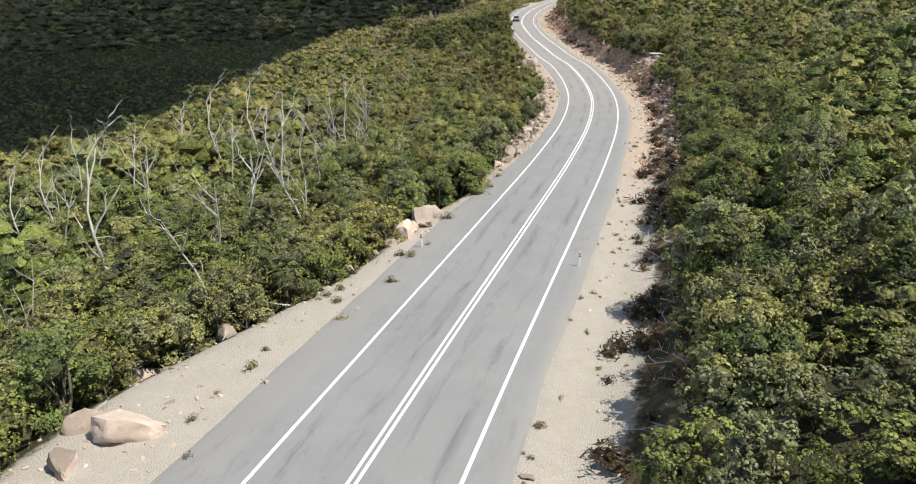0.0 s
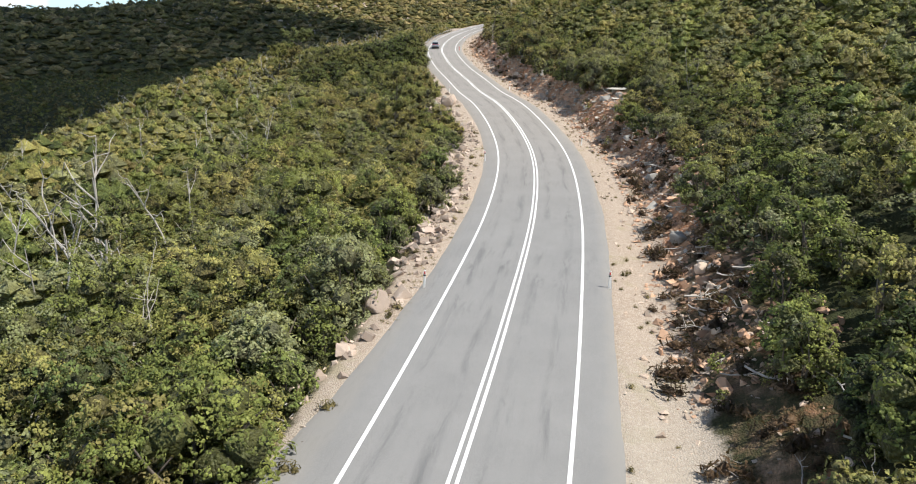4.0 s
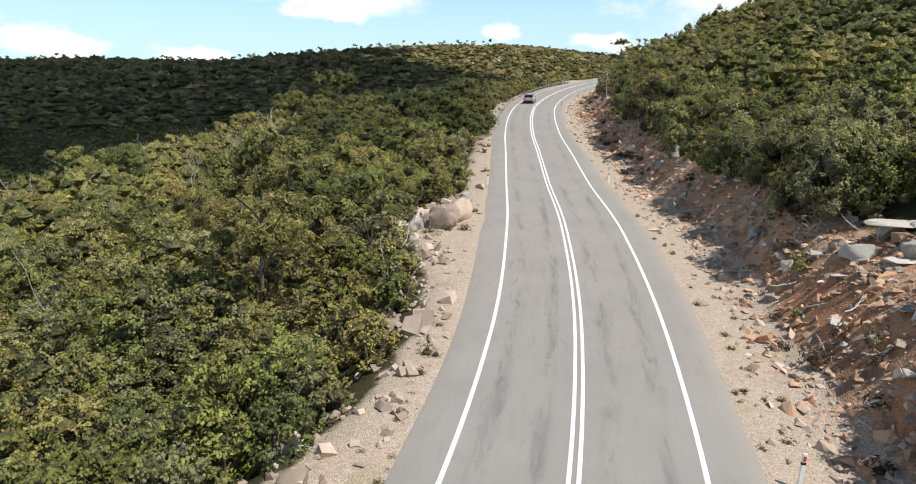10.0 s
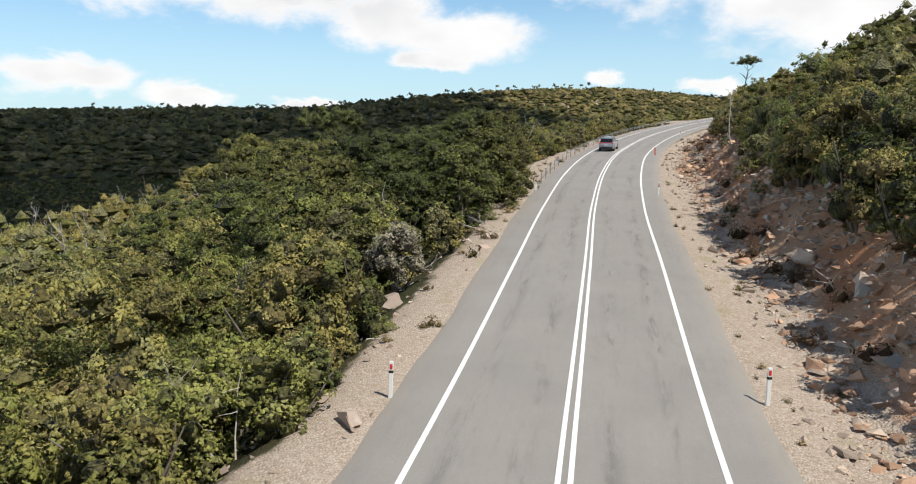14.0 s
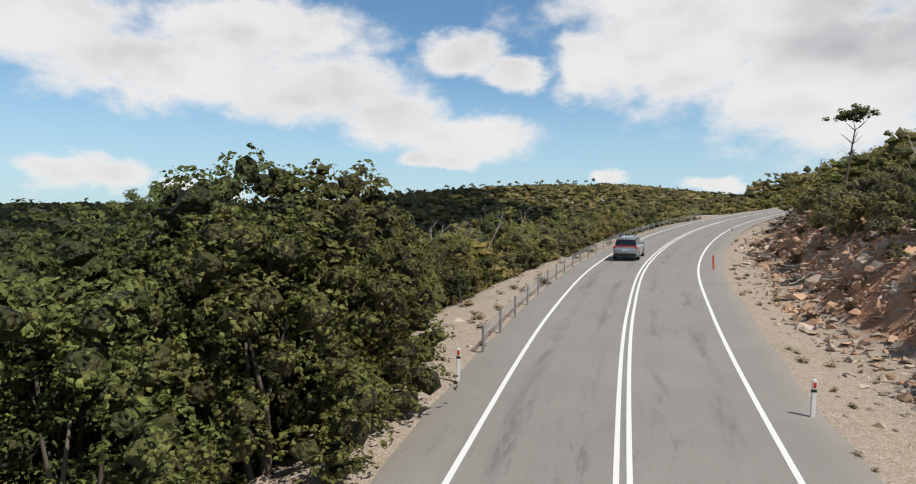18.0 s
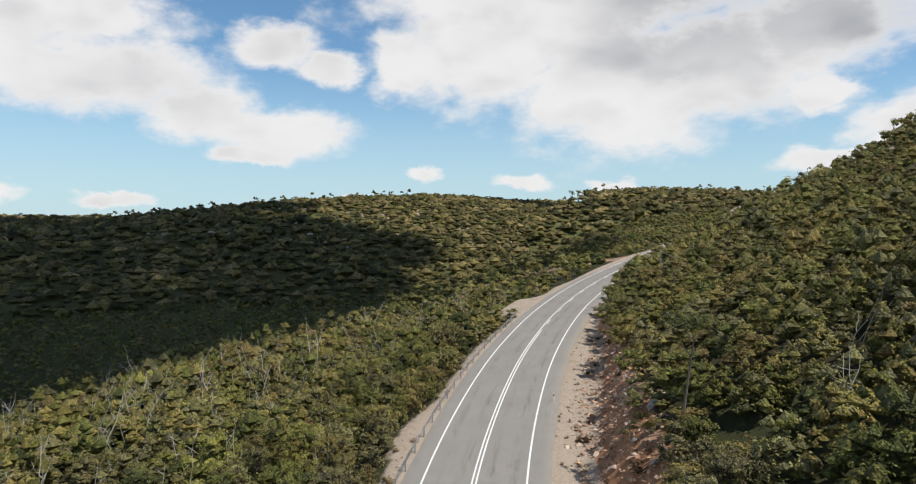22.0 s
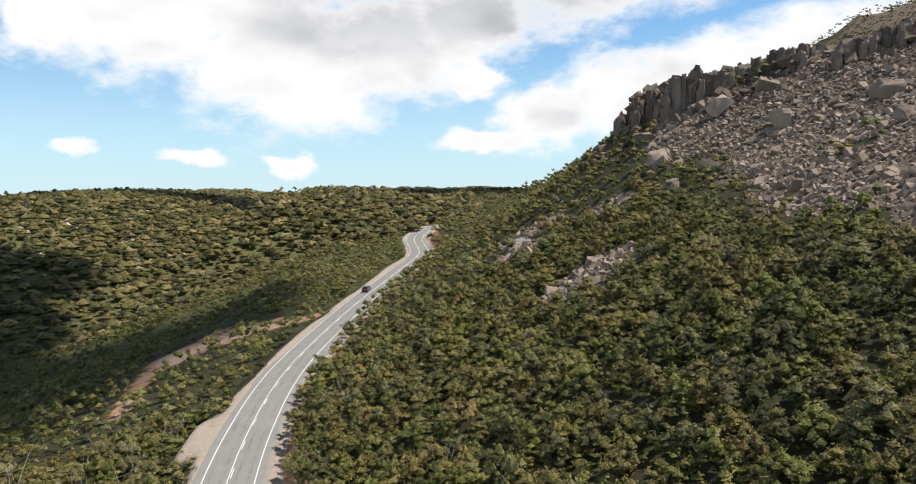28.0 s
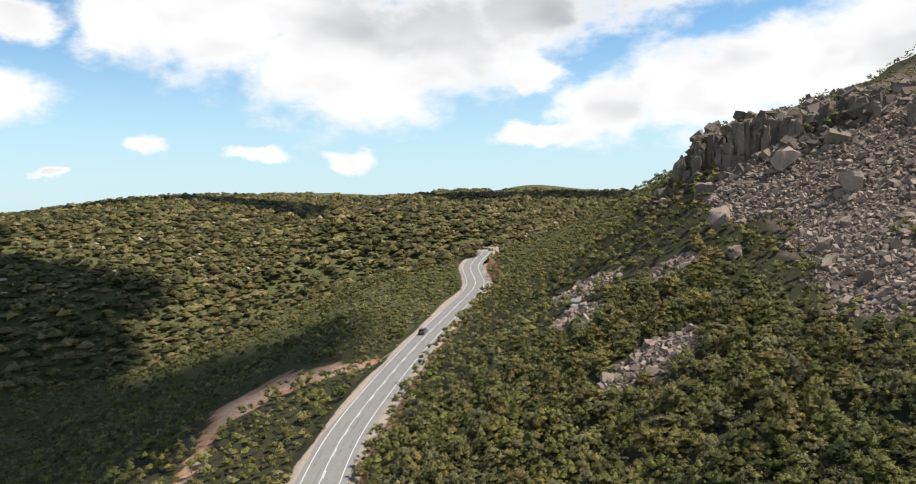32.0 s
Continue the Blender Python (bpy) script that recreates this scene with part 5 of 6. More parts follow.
BOULDERS_HIGH = [(30.4, 149.2, 1.1, 1), (29.2, 151.0, 0.8, 1), (11.9, 156.2, 1.0, 0), (10.7, 175.4, 0.9, 0), (11.6, 177.2, 0.7, 2), (32.4, 227.3, 0.9, 1), (27.2, 205.0, 0.8, 0), (28.2, 199.5, 0.9, 2), (29.0, 190.5, 1.0, 2),
    (27.8, 172.5, 0.9, 0), (28.6, 163.0, 0.8, 2), (30.2, 214.0, 0.7, 0), (97.6, 310.7, 2.4, 1), (95.0, 306.0, 1.8, 1)]
for i, (x, y, s, kind) in enumerate(BOULDERS_LOW + BOULDERS_BEND + BOULDERS_HIGH):
    me = (PINKS, GREYS, TANS)[kind][i % 4]
    q = rk.uniform(0.85, 1.2, 3)
    set_down(me, "boulder", x, y, (s * 0.75 * q[0], s * 0.75 * q[1], s * 0.7 * q[2]), 0.22, (PALE, GREYL, TANL)[kind], turn=i * 1.3, tilt=rk.uniform(-0.25, 0.25))
# the flat slab that juts from the bank
slab = boulder_mesh(512, 0.9, GREYROCK)
set_down(slab, "rock_slab", 33.6, 121.2, (1.75, 0.85, 0.16), -2.6, "flat pale slab jutting out of the cut bank", "rock", 0.25, 0.06)
set_down(GREYS[1], "boulder", 33.4, 121.6, (0.7, 0.6, 0.75), 0.3, "grey block that props the jutting slab", "boulder", 0.8, 0.1)


def stone_field(name, x, y, size, mat, label, lift=0.1):
    p = np.stack([x, y, ground_z(x, y) + size * lift], -1)
    ob = scatter(name, STONES, p, size, [mat], label, "stones", tall=rk.uniform(0.5, 1.0, len(x)))
    return ob


def along(n, y0, y1, d0, d1, power=1.0):
    yy = rk.uniform(y0, y1, n)
    dd = d0 + (d1 - d0) * rk.rand(n) ** power
    k = np.interp(yy, LINE[:, 1], np.gradient(LINE[:, 0], LINE[:, 1]))
    return np.interp(yy, LINE[:, 1], LINE[:, 0]) + dd * np.sqrt(1 + k * k), yy, dd


# jumbled angular blocks
BLOCKS = []
for i in range(22):
    r2 = np.random.RandomState(800 + i)
    v = np.array([(x, y, z) for x in (-1, 1) for y in (-1, 1) for z in (-1, 1)], float)
    v = v * np.array([1.0, r2.uniform(0.5, 0.95), r2.uniform(0.35, 0.8)]) + r2.uniform(-0.26, 0.26, (8, 3))
    tilt = np.array(Euler(r2.uniform(-0.9, 0.9, 3)).to_matrix())
    f = hull_faces(v)
    BLOCKS.append((v @ tilt.T * 0.8, f, np.zeros(len(f))))


def block_field(name, x, y, size, mat, label, lift=0.3):
    p = np.stack([x, y, ground_z(x, y) + size * lift], -1)
    return scatter(name, BLOCKS, p, size, [mat], label, "stones", tall=rk.uniform(0.8, 1.25, len(x)))


x, y, d = along(9800, -4, 280, 5.0, 13.5, 0.85)
k = (d < verge_right(y) + 3.2 + 2.0 * smooth(y, 122, 140)) & (rk.rand(len(d)) < np.clip((d - 4.7) / 3.5, 0.08, 1) * (0.35 + 0.65 * smooth(y, 55, 110)))
stone_field("verge_stones", x[k], y[k], rk.uniform(0.05, 0.22, k.sum()) * (1 + 1.1 * (rk.rand(k.sum()) > 0.9)), STONE, "loose tan stones over the uphill verge and bank")
x, y, d = along(9000, 58, 262, 5.8, 13.5, 0.8)
k = (d > verge_right(y) - 2.0) & (d < verge_right(y) + 3.6) & (fbm(x, y, 5.0) > 0.4)
stone_field("bank_stones", x[k], y[k], rk.gamma(1.7, 0.066, k.sum()).clip(0.05, 0.5), STONE, "pinkish tan rubble at the foot of the cut bank", 0.2)
x, y, d = along(9600, 58, 262, 6.6, 14.5)
k = (d > verge_right(y) - 1.4) & (d < verge_right(y) + 5.2)
stone_field("bank_rocks", x[k], y[k], rk.gamma(2.2, 0.072, k.sum()).clip(0.07, 0.6), OCHRE, "broken reddish rocks tumbled down the cut bank", 0.15)
x, y, d = along(900, 66, 172, 7.6, 13.0)
k = d > verge_right(y) + 0.5
stone_field("bank_rubble", x[k], y[k], rk.gamma(2.5, 0.085, k.sum()).clip(0.08, 0.6), GREYROCK, "grey rubble on the shaded cut bank", 0.15)
x, y, d = along(3400, 0, 300, -13.5, -4.9)
k = (-d < verge_left(y) + 2.6) & (rk.rand(len(d)) < np.clip((-d - 4.2) / 3.0, 0.1, 1))
stone_field("verge_stones", x[k], y[k], rk.uniform(0.05, 0.17, k.sum()) * (1 + 1.2 * (rk.rand(k.sum()) > 0.92)), STONE, "loose pale stones over the downhill verge")
x, y, d = along(4600, 58, 186, -13, -5.2)
thick = np.maximum(0.3 * (fbm(x, y, 11.0) > 0.5), np.maximum(np.exp(-((y - 84) / 12) ** 2), np.maximum(np.exp(-((y - 103) / 9) ** 2), np.exp(-((y - 133) / 8) ** 2))))
k = (-d > verge_left(y) - 1.3) & (-d < verge_left(y) + 2.2) & (rk.rand(len(d)) < thick)
block_field("verge_rocks", x[k], y[k], (0.08 + rk.gamma(1.3, 0.085, k.sum())).clip(0.08, 0.5), PINK, "pinkish broken rocks along the drop beside the road", 0.25)
# scree
sx, sy = jitter(60, 300, 190, 345, 0.8, 77)
k = scree_mask(sx, sy) > rk.uniform(0.25, 0.6, len(sx))
sx, sy = sx[k], sy[k]
heap = 0.65 + 0.9 * fbm(sx, sy, 11.0)
block_field("scree", sx, sy, (0.24 + rk.gamma(1.3, 0.17, len(sx))).clip(0.24, 1.6) * 0.8 * heap * np.where(sx > 200, 1.2, 1.0), SCREE, "grey-brown dolerite block scree on the mountain side")
cy0 = rk.uniform(195, 356, 1500)
cx0 = np.interp(cy0, LINE[:, 1], LINE[:, 0]) + 74 + 0.95 * np.maximum(335 - cy0, 0) + rk.gamma(1.6, 8.0, 1500)
k = fbm(cx0, cy0, 13.0) > 0.42
block_field("crest_rocks", cx0[k], cy0[k], rk.gamma(2.0, 0.42, k.sum()).clip(0.4, 2.4), DOLERITE, "broken dolerite blocks along the crest", 0.35)
cy0 = rk.uniform(150, 350, 2600)
cx0 = np.interp(cy0, LINE[:, 1], LINE[:, 0]) + 80 + 0.95 * np.maximum(335 - cy0, 0) + rk.uniform(0, 75, 2600)
k = fbm(cx0, cy0, 17.0) > 0.46
block_field("summit_rocks", cx0[k], cy0[k], rk.gamma(2.0, 0.45, k.sum()).clip(0.4, 2.6), DOLERITE, "dark dolerite blocks strewn over the summit slope", 0.3)
rx, ry = rk.uniform(-260, 170, 900), rk.uniform(585, 860, 900)
k = fbm(rx, ry, 70.0) > 0.5
stone_field("far_outcrops", rx[k], ry[k], rk.uniform(0.8, 3.0, k.sum()), STONE, "pale rock outcrops dotting the far plateau", 0.6)

# ---- the cliff: columns of dolerite side by side ----
cliff = new("cliff")
tagged(cliff, "dark columnar dolerite cliff along the mountain crest", "cliff")
cr = np.random.RandomState(55)
n_col = 0
for row in range(3):
    yy = 368.0
    while yy > 205:
        xr = float(np.interp(yy, LINE[:, 1], LINE[:, 0]))
        kk = float(np.interp(yy, LINE[:, 1], np.gradient(LINE[:, 0], LINE[:, 1])))
        dc = 75 + 0.95 * max(335 - yy, 0) + 0.5 + row * 2.4 + cr.uniform(-2.2, 2.2) + 5 * math.sin(yy * 0.13)
        x0 = xr + dc * math.sqrt(1 + kk * kk)
        z0 = float(ground_z(np.array([x0 - 4.0]), np.array([yy]))[0])
        z1 = float(ground_z(np.array([x0 + 7.0]), np.array([yy]))[0])
        ht = (z1 - z0) * (0.45 + 0.75 * vnoise(np.array([11.0 + row]), np.array([yy]), 9.0)[0]) * cr.uniform(0.85, 1.08) * min(1.0, max(0.15, (360 - yy) / 40)) + 1.0
        ht = min(ht * 1.35, 15.0 + 2.0 * math.sin(yy * 0.4)) * (0.72 + 0.34 * cr.rand())
        gapy = cr.uniform(0.9, 1.9)
        broken = vnoise(np.array([3.0]), np.array([yy]), 13.0)[0]
        if ht > 4 and (broken > 0.36 or yy > 318):
            wdt = cr.uniform(0.9, 1.9)
            m = 6
            ang = np.arange(m) * 2 * math.pi / m + cr.uniform(0, 1)
            rings = []
            lean = cr.normal(0, 0.05, 2)
            levels = [(-3.0, 1.15), (ht * 0.3, 1.0), (ht * 0.34, 0.93), (ht * 0.7, 0.9), (ht * 0.74, 0.84), (ht * 0.95, 0.8), (ht, 0.66)]
            for zz, sc in levels:
                j = cr.uniform(0.62, 1.25, m)
                rings.append(np.stack([x0 + lean[0] * zz + np.cos(ang) * wdt * sc * j, yy + lean[1] * zz + np.sin(ang) * wdt * sc * j, z0 + zz + cr.uniform(-0.7, 0.7, m)], -1))
            v = np.vstack(rings + [np.array([[x0 + lean[0] * ht, yy + lean[1] * ht, z0 + ht + 0.2]])])
            f = []
            for a in range(len(levels) - 1):
                for b in range(m):
                    p, q = a * m + b, a * m + (b + 1) % m
                    f += [(p, q, q + m), (p, q + m, p + m)]
            top = (len(levels) - 1) * m
            f += [(top + b, top + (b + 1) % m, len(v) - 1) for b in range(m)]
            part("rock_column", mesh_of("rock_column", v, np.array(f), DOLERITE), cliff)
            n_col += 1
        yy -= gapy
# outcrops that stand out of the scree
for i, (x, y, s) in enumerate([(128, 300, 4.5), (118, 285, 3.2), (140, 278, 4.2), (150, 262, 4.6), (135, 250, 3.6), (165, 280, 5), (122, 268, 2.6), (172, 255, 5), (112, 252, 2.4), (146, 300, 5), (138, 316, 4.5), (158, 243, 4), (190, 262, 6)]):
    set_down(boulder_mesh(600 + i, 0.95, SCREE, 0), "rock_outcrop", x, y, (s * 0.75, s * 0.6, s * 0.7), 0.15, "blocky dolerite outcrop standing out of the scree", "rock", i * 0.9, 0.12, "scree outcrops")

# ---- low dry tufts on the verges ----
DRY = mat_leaf("dry_tuft", [(0.2, (0.10, 0.085, 0.035)), (0.5, (0.17, 0.14, 0.065)), (0.8, (0.23, 0.19, 0.10))], cut=False)
BROWN = mat_leaf("brown_brush", [(0.2, (0.035, 0.022, 0.014)), (0.5, (0.075, 0.046, 0.027)), (0.8, (0.12, 0.08, 0.05))], cut=False)
TUFT = [crown(rng, [(np.array([0, 0, 0.12]), 0.3), (np.array([0.22, 0.1, 0.08]), 0.2)], 420, 0.2, 0, "oct", 0.6) for _ in range(4)]
x, y, d = along(150, 2, 290, -8.5, -5.0)
k = (-d < verge_left(y) + 1.2)
scatter("dry_grass_tufts", TUFT, place(x[k], y[k]) + np.array([0, 0, 0.08]), rk.uniform(0.5, 1.3, k.sum()), [DRY, DRY], "dry olive tufts of grass on the verge", "grass")
x, y, d = along(240, 2, 290, 4.9, 7.4)
scatter("dry_grass_tufts", TUFT, place(x, y) + np.array([0, 0, 0.08]), rk.uniform(0.25, 0.65, len(x)), [DRY, DRY], "small dry tufts on the gravel", "grass")
x, y, d = along(260, 66, 132, -5.9, -4.8)
k = fbm(x, y, 7.0) > 0.42
scatter("dry_grass_tufts", TUFT, place(x[k], y[k]) + np.array([0, 0, 0.03]), rk.uniform(0.2, 0.5, k.sum()), [DRY, DRY], "low olive grass along the edge of the asphalt", "grass")
x, y, d = along(900, -4, 270, 6.6, 12.5)
k = (d > verge_right(y) - 0.9) & (d < verge_right(y) + 3.0) & (rk.rand(len(d)) < 1 - 0.8 * smooth(y, 90, 125))
scatter("brown_brushwood", TUFT, place(x[k], y[k]) + np.array([0, 0, 0.05]), rk.uniform(1.0, 2.2, k.sum()), [BROWN, BROWN], "brown dry brushwood along the foot of the bank", "brushwood")

# ---- fallen dead branches on the bank and along the drop ----
FALLEN = []
for i in range(6):
    st = wander(rng, (-0.9, 0, 0.1), (1, rng.normal(0, 0.2), 0.02), rng.uniform(1.2, 2.4), 6, 0.14)
    ps = [tube(st, np.linspace(0.04, 0.012, 6), 4)]
    for _ in range(4):
        ps.append(tube(wander(rng, st[rng.randint(1, 5)], (rng.normal(0.5, 0.5), rng.normal(0, 0.8), rng.uniform(0, 0.5)), rng.uniform(0.4, 1.0), 4, 0.25), np.linspace(0.02, 0.006, 4), 4))
    tv, tf = joined(ps)
    FALLEN.append((tv, tf, np.zeros(len(tf))))
x, y, d = along(420, 4, 240, 7.0, 12.5)
k = (d > verge_right(y) + 0.2) & (d < verge_right(y) + 4.0) & (rk.rand(len(d)) < 1 - 0.6 * smooth(y, 100, 150))
scatter("fallen_branches", FALLEN, place(x[k], y[k]) + np.array([0, 0, 0.16]), rk.uniform(0.5, 1.1, k.sum()), [DEAD], "grey fallen branches lying on the cut bank", "branches")
x, y, d = along(160, 10, 180, -12, -6)
k = (-d > verge_left(y) + 0.3) & (-d < verge_left(y) + 2.5)
scatter("fallen_branches", FALLEN, place(x[k], y[k]) + np.array([0, 0, 0.2]), rk.uniform(0.5, 1.2, k.sum()), [DEAD], "bleached fallen branches at the edge of the drop", "branches")

# ---- guide posts ----
WHITE = mat_plain("white_plastic", (0.80, 0.80, 0.77), 0.5, var=0.12)
BLACK = mat_plain("black_plastic", (0.02, 0.02, 0.02), 0.5)
RED = mat_plain("red_reflector", (0.62, 0.035, 0.025), 0.3, spec=0.6)
ORANGE = mat_plain("orange_plastic", (0.75, 0.12, 0.05), 0.5)
STEEL = mat_plain("galvanised_steel", (0.46, 0.47, 0.47), 0.45, 0.7, 0.3)
RUBBER = mat_plain("tyre_rubber", (0.02, 0.02, 0.02), 0.85)
GLASS = mat_plain("tinted_glass", (0.012, 0.015, 0.018), 0.06, spec=0.8)


def box(bm, x0, x1, y0, y1, z0, z1, bevel=0.0, taper=1.0):
    r = bmesh.ops.create_cube(bm, size=1.0)
    for v in r["verts"]:
        up = v.co.z > 0
        k = taper if up else 1.0
        v.co = Vector(((x0 + x1) / 2 + v.co.x * (x1 - x0) * k, (y0 + y1) / 2 + v.co.y * (y1 - y0) * k, z1 if up else z0))
    if bevel:
        es = list({e for v in r["verts"] for e in v.link_edges})
        bmesh.ops.bevel(bm, geom=es, offset=bevel, segments=2, profile=0.5, affect="EDGES", clamp_overlap=True)


def bm_part(name, fill, mat, parent, label="", smooth_shade=False):
    bm = bmesh.new()
    fill(bm)
    me = bpy.data.meshes.new(name)
    bm.to_mesh(me)
    bm.free()
    me.materials.append(mat)
    if smooth_shade:
        for pl in me.polygons:
            pl.use_smooth = True
    return part(name, me, parent, label)


def guide_post(mat=WHITE, label="white plastic guide post with black band and red reflector"):
    root = new("guide_post")
    root.empty_display_size = 0.2
    bm_part("post", lambda b: box(b, -0.06, 0.06, -0.03, 0.03, -0.25, 1.02, 0.02), mat, root)
    if mat is WHITE:
        bm_part("band", lambda b: box(b, -0.063, 0.063, -0.033, 0.033, 0.70, 0.78, 0.01), BLACK, root, "black band")
        bm_part("reflector", lambda b: box(b, -0.035, 0.035, -0.038, -0.028, 0.81, 0.95, 0.004), RED, root, "red reflector")
    return tagged(root, label, "guide post", "guide posts")


def road_turn(y):
    k = float(np.interp(y, LINE[:, 1], np.gradient(LINE[:, 0], LINE[:, 1])))
    return -math.atan(k)


first = guide_post()
POSTS = [(-2.0, 42.1), (7.3, 38.7), (7.6, 71.0), (17.0, 70.0), (26.0, 109.0), (14.9, 102.4), (25.0, 149.5), (15.2, 147.5), (22.8, 184.0), (13.5, 185.0), (26.9, 238.5), (36.6, 277.0)]
for i, (x, y) in enumerate(POSTS):
    z = float(ground_z(np.array([x]), np.array([y]))[0])
    m = pose(x, y, z, rk.uniform(-3, 3), rk.uniform(-4, 4), math.degrees(road_turn(y)) + 14)
    if i == 0:
        first.matrix_world = m
    else:
        copy_thing(first, m)
marker = guide_post(ORANGE, "orange-red plastic marker post at the gravel edge")
marker.matrix_world = pose(22.95, 212.5, float(ground_z(np.array([22.95]), np.array([212.5]))[0]), 2, -3, 0)

# ---- wire rope barrier on the outer side of the bend ----
barrier = new("wire_rope_barrier")
tagged(barrier, "galvanised wire rope safety barrier with slim steel posts", "barrier")
s_of = lambda yy: float(np.interp(yy, LINE[:, 1], ARC))
bs = np.arange(s_of(188.5), s_of(276), 3.0)
pts = at_road(bs, np.full(len(bs), -4.75))
post_me = None
for i, p in enumerate(pts):
    yaw = road_turn(p[1])
    if post_me is None:
        ob = bm_part("post", lambda b: box(b, -0.04, 0.04, -0.06, 0.06, -0.4, 0.80, 0.01), STEEL, barrier)
        post_me = ob.data
    else:
        ob = part("post", post_me, barrier)
    ob.matrix_local = Matrix.Translation(Vector(p)) @ Matrix.Rotation(yaw + rk.uniform(-0.05, 0.05), 4, "Z")
for zz in (0.48, 0.60, 0.72):
    cur = pts + np.array([0, 0, zz])
    v, f = tube(cur, np.full(len(cur), 0.018), 5)
    part("wire_rope", mesh_of("wire_rope", v, f, STEEL, True), barrier)


# ---- cars ----
def loft(bm, rings):
    """Joins closed rings of equal count and caps both ends."""
    rows = [[bm.verts.new(p) for p in r] for r in rings]
    n = len(rows[0])
    for a, b in zip(rows, rows[1:]):
        for i in range(n):
            bm.faces.new((a[i], a[(i + 1) % n], b[(i + 1) % n], b[i]))
    bm.faces.new(rows[0][::-1])
    bm.faces.new(rows[-1])
    bmesh.ops.recalc_face_normals(bm, faces=bm.faces)


def ring(y, hw, z0, z1, r=0.12):
    pts = []
    for cx, cz, a0 in ((hw - r, z1 - r, 0), (-hw + r, z1 - r, 90), (-hw + r, z0 + r, 180), (hw - r, z0 + r, 270)):
        for a in (0, 30, 60, 90):
            t = radians(a0 + a)
            pts.append((cx + r * math.cos(t), y, cz + r * math.sin(t)))
    return pts


def car(paint, label):
    root = new("car")
    root.empty_display_size = 0.5
    secs = [(-2.18, 0.78, 0.38, 0.92, 0.1), (-2.05, 0.86, 0.28, 1.02, 0.12), (-1.5, 0.90, 0.24, 1.04, 0.14), (0.0, 0.90, 0.22, 1.02, 0.14), (0.9, 0.90, 0.24, 1.0, 0.14), (1.7, 0.87, 0.28, 0.93, 0.14), (2.1, 0.80, 0.34, 0.82, 0.12), (2.2, 0.70, 0.42, 0.72, 0.1)]
    bm_part("body", lambda b: loft(b, [ring(*q) for q in secs]), paint, root, "", True)
    cab = [(-2.02, 0.74, 0.98, 1.06, 0.03), (-1.75, 0.70, 0.98, 1.50, 0.10), (-1.2, 0.68, 0.98, 1.60, 0.12), (0.0, 0.68, 0.98, 1.62, 0.12), (0.45, 0.69, 0.98, 1.52, 0.12), (1.1, 0.76, 0.96, 1.03, 0.03)]
    bm_part("windows", lambda b: loft(b, [ring(*q) for q in cab]), GLASS, root, "dark tinted window band", True)
    bm_part("roof", lambda b: loft(b, [ring(q[0], q[1], q[2], q[3], 0.04) for q in ((-1.78, 0.63, 1.48, 1.54), (-1.2, 0.62, 1.57, 1.63), (0.0, 0.62, 1.59, 1.65), (0.35, 0.60, 1.53, 1.58))]), paint, root, "", True)
    for sx in (-0.5, 0.5):
        bm_part("roof_rail", lambda b: box(b, sx - 0.02, sx + 0.02, -1.4, 0.2, 1.62, 1.68, 0.012), BLACK, root, "black roof rail")
    bm_part("rear_bumper", lambda b: box(b, -0.80, 0.80, -2.26, -2.0, 0.32, 0.55, 0.05), BLACK, root, "dark lower bumper")
    bm_part("light_bar", lambda b: box(b, -0.72, 0.72, -2.10, -1.98, 1.02, 1.08, 0.02), RED, root, "red rear light bar")
    for sx in (-0.74, 0.74):
        bm_part("tail_light", lambda b: box(b, sx - 0.09, sx + 0.09, -2.17, -1.95, 0.78, 1.07, 0.03), RED, root, "red tail light")
        bm_part("mirror", lambda b: box(b, sx * 1.22 - 0.11, sx * 1.22 + 0.11, 0.68, 0.80, 1.0, 1.16, 0.04), paint, root, "wing mirror")
        bm_part("headlight", lambda b: box(b, sx * 0.86 - 0.14, sx * 0.86 + 0.14, 2.02, 2.18, 0.66, 0.78, 0.03), WHITE, root, "clear headlight")
    bm_part("number_plate", lambda b: box(b, -0.2, 0.2, -2.215, -2.19, 0.72, 0.83, 0.005), WHITE, root, "blank white plate")
    for x in (-0.80, 0.80):
        for y in (-1.35, 1.35):
            def wheel(b, rad, wd):
                r = bmesh.ops.create_cone(b, cap_ends=True, segments=20, radius1=rad, radius2=rad, depth=wd)
                bmesh.ops.bevel(b, geom=[e for e in b.edges if abs(e.verts[0].co.z - e.verts[1].co.z) < 0.01], offset=0.03, segments=2, affect="EDGES")
                bmesh.ops.rotate(b, verts=b.verts, matrix=Matrix.Rotation(radians(90), 3, "Y"))
                bmesh.ops.translate(b, verts=b.verts, vec=(x, y, 0.34))
            w0 = bm_part("wheel", lambda b: wheel(b, 0.34, 0.23), RUBBER, root, "black tyre")
            bm_part("rim", lambda b: wheel(b, 0.21, 0.25), STEEL, w0, "alloy rim")
    return tagged(root, label, "car", "cars on the road")


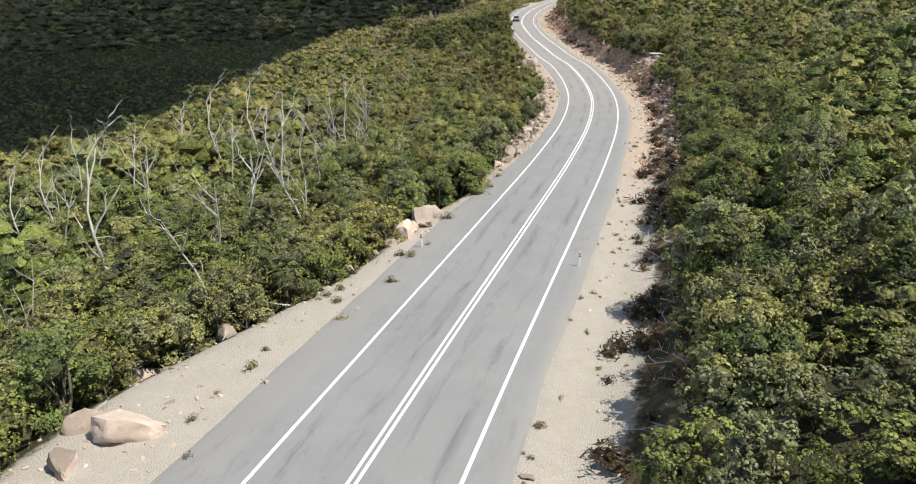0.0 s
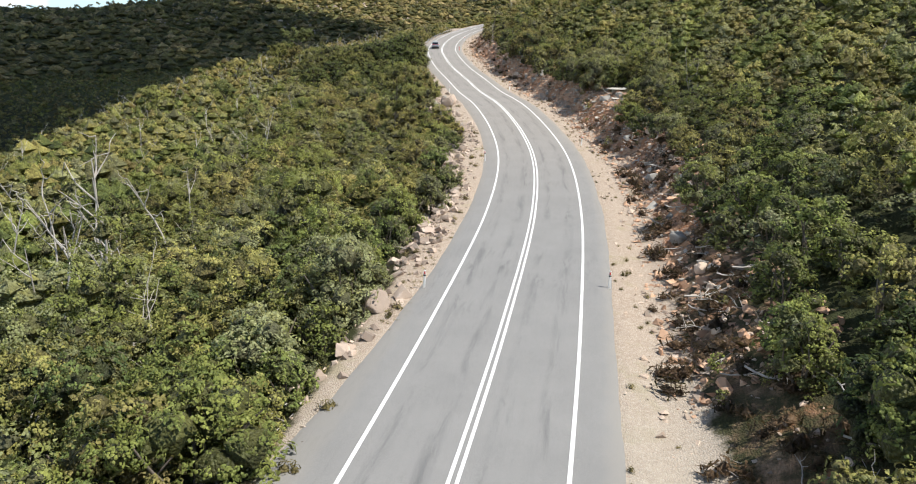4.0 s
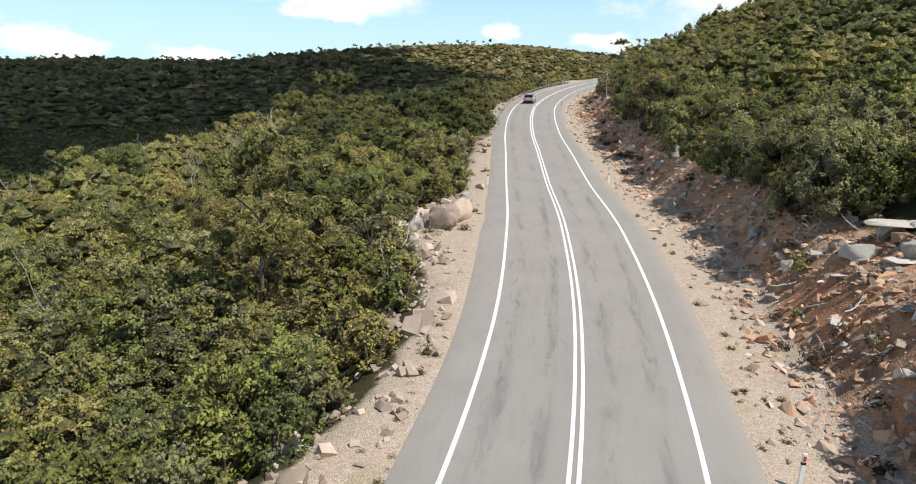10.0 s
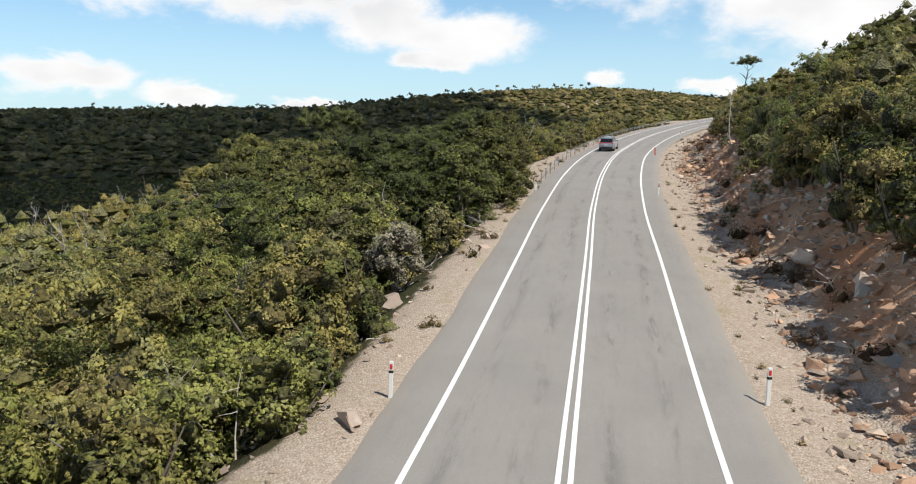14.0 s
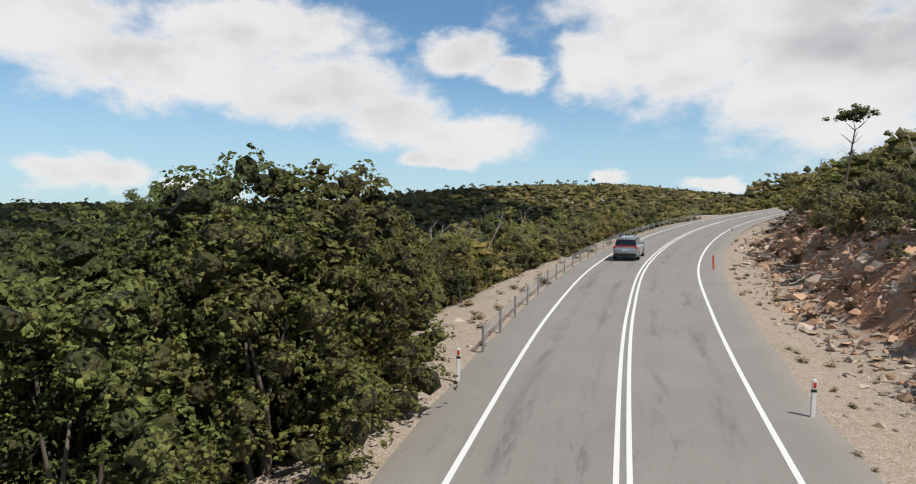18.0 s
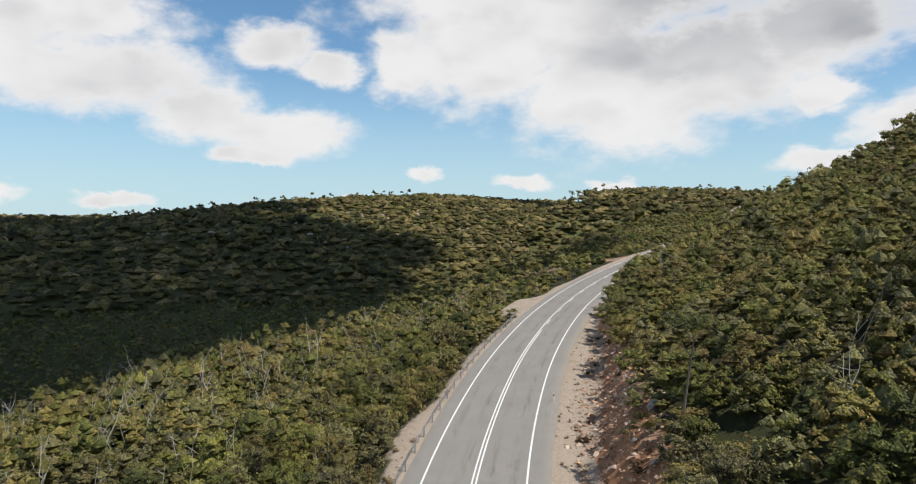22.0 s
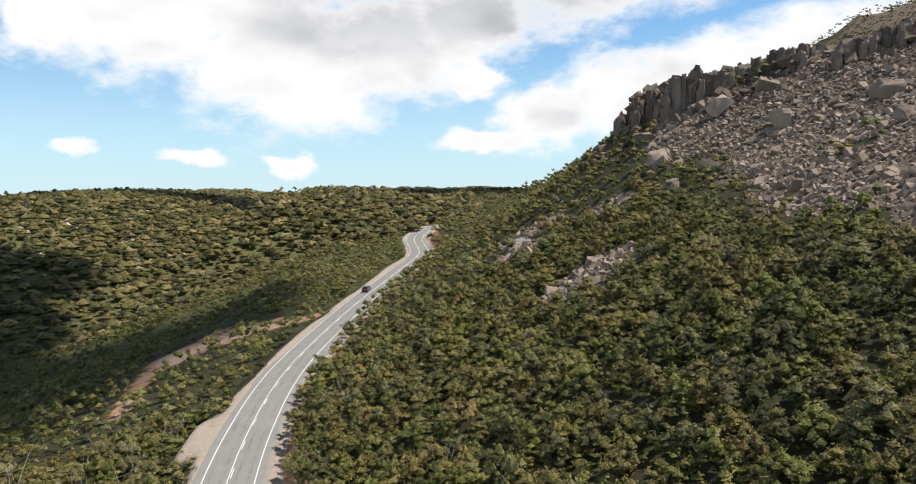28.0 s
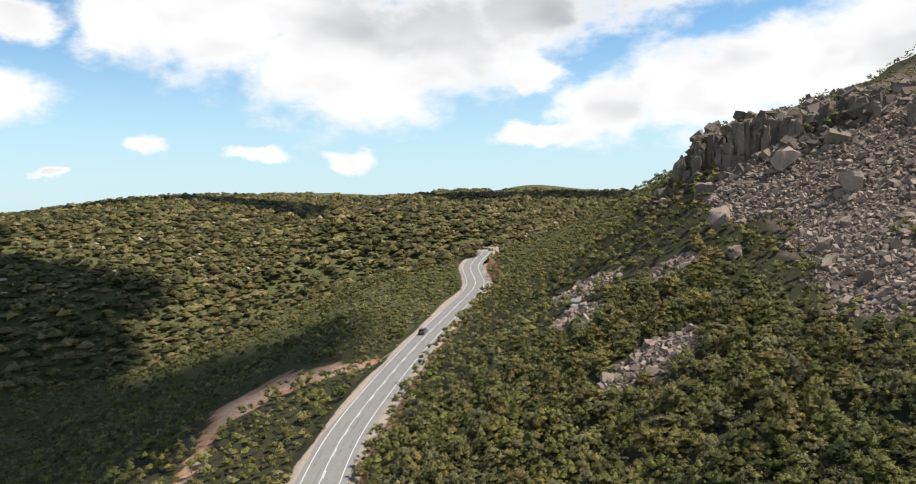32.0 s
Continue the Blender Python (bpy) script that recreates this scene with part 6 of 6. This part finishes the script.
SILVER = mat_plain("silver_paint", (0.40, 0.41, 0.43), 0.28, 0.6, 0.08, coat=0.6)
DARKP = mat_plain("dark_grey_paint", (0.09, 0.095, 0.10), 0.3, 0.5, 0.1, coat=0.6)
for paint, lab, yy in ((SILVER, "silver-grey compact SUV with red rear light bar", 218.0), (DARKP, "dark grey wagon driving up the road", 372.0)):
    ob = car(paint, lab)
    s = s_of(yy)
    p, r, fwd = road_frame(np.array(s))
    q = p + r * -1.65
    grade = math.asin(float(fwd[2]) / float(np.linalg.norm(fwd)))
    ob.matrix_world = Matrix.Translation(Vector(q) + Vector((0, 0, 0.03))) @ Matrix.Rotation(math.atan2(-fwd[0], fwd[1]), 4, "Z") @ Matrix.Rotation(grade, 4, "X")

# ---- a cumulus high overhead, whose shadow lies on the far side of the valley ----
m, n, out = material("cloud")
cn = n.noise(geo_pos(n), 0.01, 5.0, 0.6)
cb = n.add("ShaderNodeBsdfDiffuse", ins={0: n.mix(cn, (0.80, 0.81, 0.83), (0.92, 0.92, 0.92))})
ct = n.add("ShaderNodeBsdfTranslucent", ins={0: (0.8, 0.82, 0.85, 1)})
n.t.links.new(n.add("ShaderNodeMixShader", ins={0: 0.2, 1: cb.outputs[0], 2: ct.outputs[0]}).outputs[0], out.inputs[0])
HIGH = 1500.0
off = TO_SUN * (HIGH / TO_SUN.z)
cl = np.random.RandomState(90)
parts = []
bm = bmesh.new()
bmesh.ops.create_icosphere(bm, subdivisions=3, radius=1.0)
bv = np.array([q.co[:] for q in bm.verts])
bm.verts.index_update()
bf = np.array([[q.index for q in t.verts] for t in bm.faces])
bm.free()
for i in range(70):
    a, q = i * 2.399, math.sqrt((i + 0.5) / 70)
    gx, gyy = -388 + 395 * q * math.cos(a) + cl.normal(0, 12), 480 + 350 * q * math.sin(a) + cl.normal(0, 12)
    r = cl.uniform(55, 90) * (1.1 - 0.35 * q)
    lump = 1 + 0.16 * np.sin(bv[:, 0] * 5 + i) * np.cos(bv[:, 1] * 4.3 + i * 2) + 0.08 * np.sin(bv[:, 2] * 9 + bv[:, 0] * 7 + i)
    parts.append((bv * lump[:, None] * r * np.array([1, 1, 0.55]) + np.array([gx + off.x, gyy + off.y, HIGH + cl.uniform(0, 60) * (1 - q)]), bf))
for i in range(16):
    a, q = i * 2.399, math.sqrt((i + 0.5) / 16)
    gx, gyy = -60 + 62 * q * math.cos(a), 372 + 86 * q * math.sin(a)
    r = cl.uniform(22, 34)
    parts.append((bv * r * np.array([1, 1, 0.6]) + np.array([gx + off.x, gyy + off.y, HIGH]), bf))
for i in range(8):
    gyy = 165 + i * 23.0
    gx = float(np.interp(gyy, LINE[:, 1], LINE[:, 0])) - 112 - 26 * (1 - float(smooth(gyy, 150, 215))) + cl.normal(0, 5)
    for sx in (0, -55):
        r = cl.uniform(34, 42)
        parts.append((bv * r * np.array([1, 1, 0.6]) + np.array([gx + sx + off.x, gyy + off.y, HIGH]), bf))
for i in range(16):
    r = cl.uniform(80, 115)
    parts.append((bv * r * np.array([1, 1, 0.5]) + np.array([-620 + i * 95 + off.x, 1130 + 60 * math.sin(i * 1.3) + off.y, HIGH]), bf))
v, f = joined(parts)
cloud_ob = new("cloud", mesh_of("cloud", v, f, m, True))
tagged(cloud_ob, "broad white cumulus cloud overhead", "cloud", kind="structure")
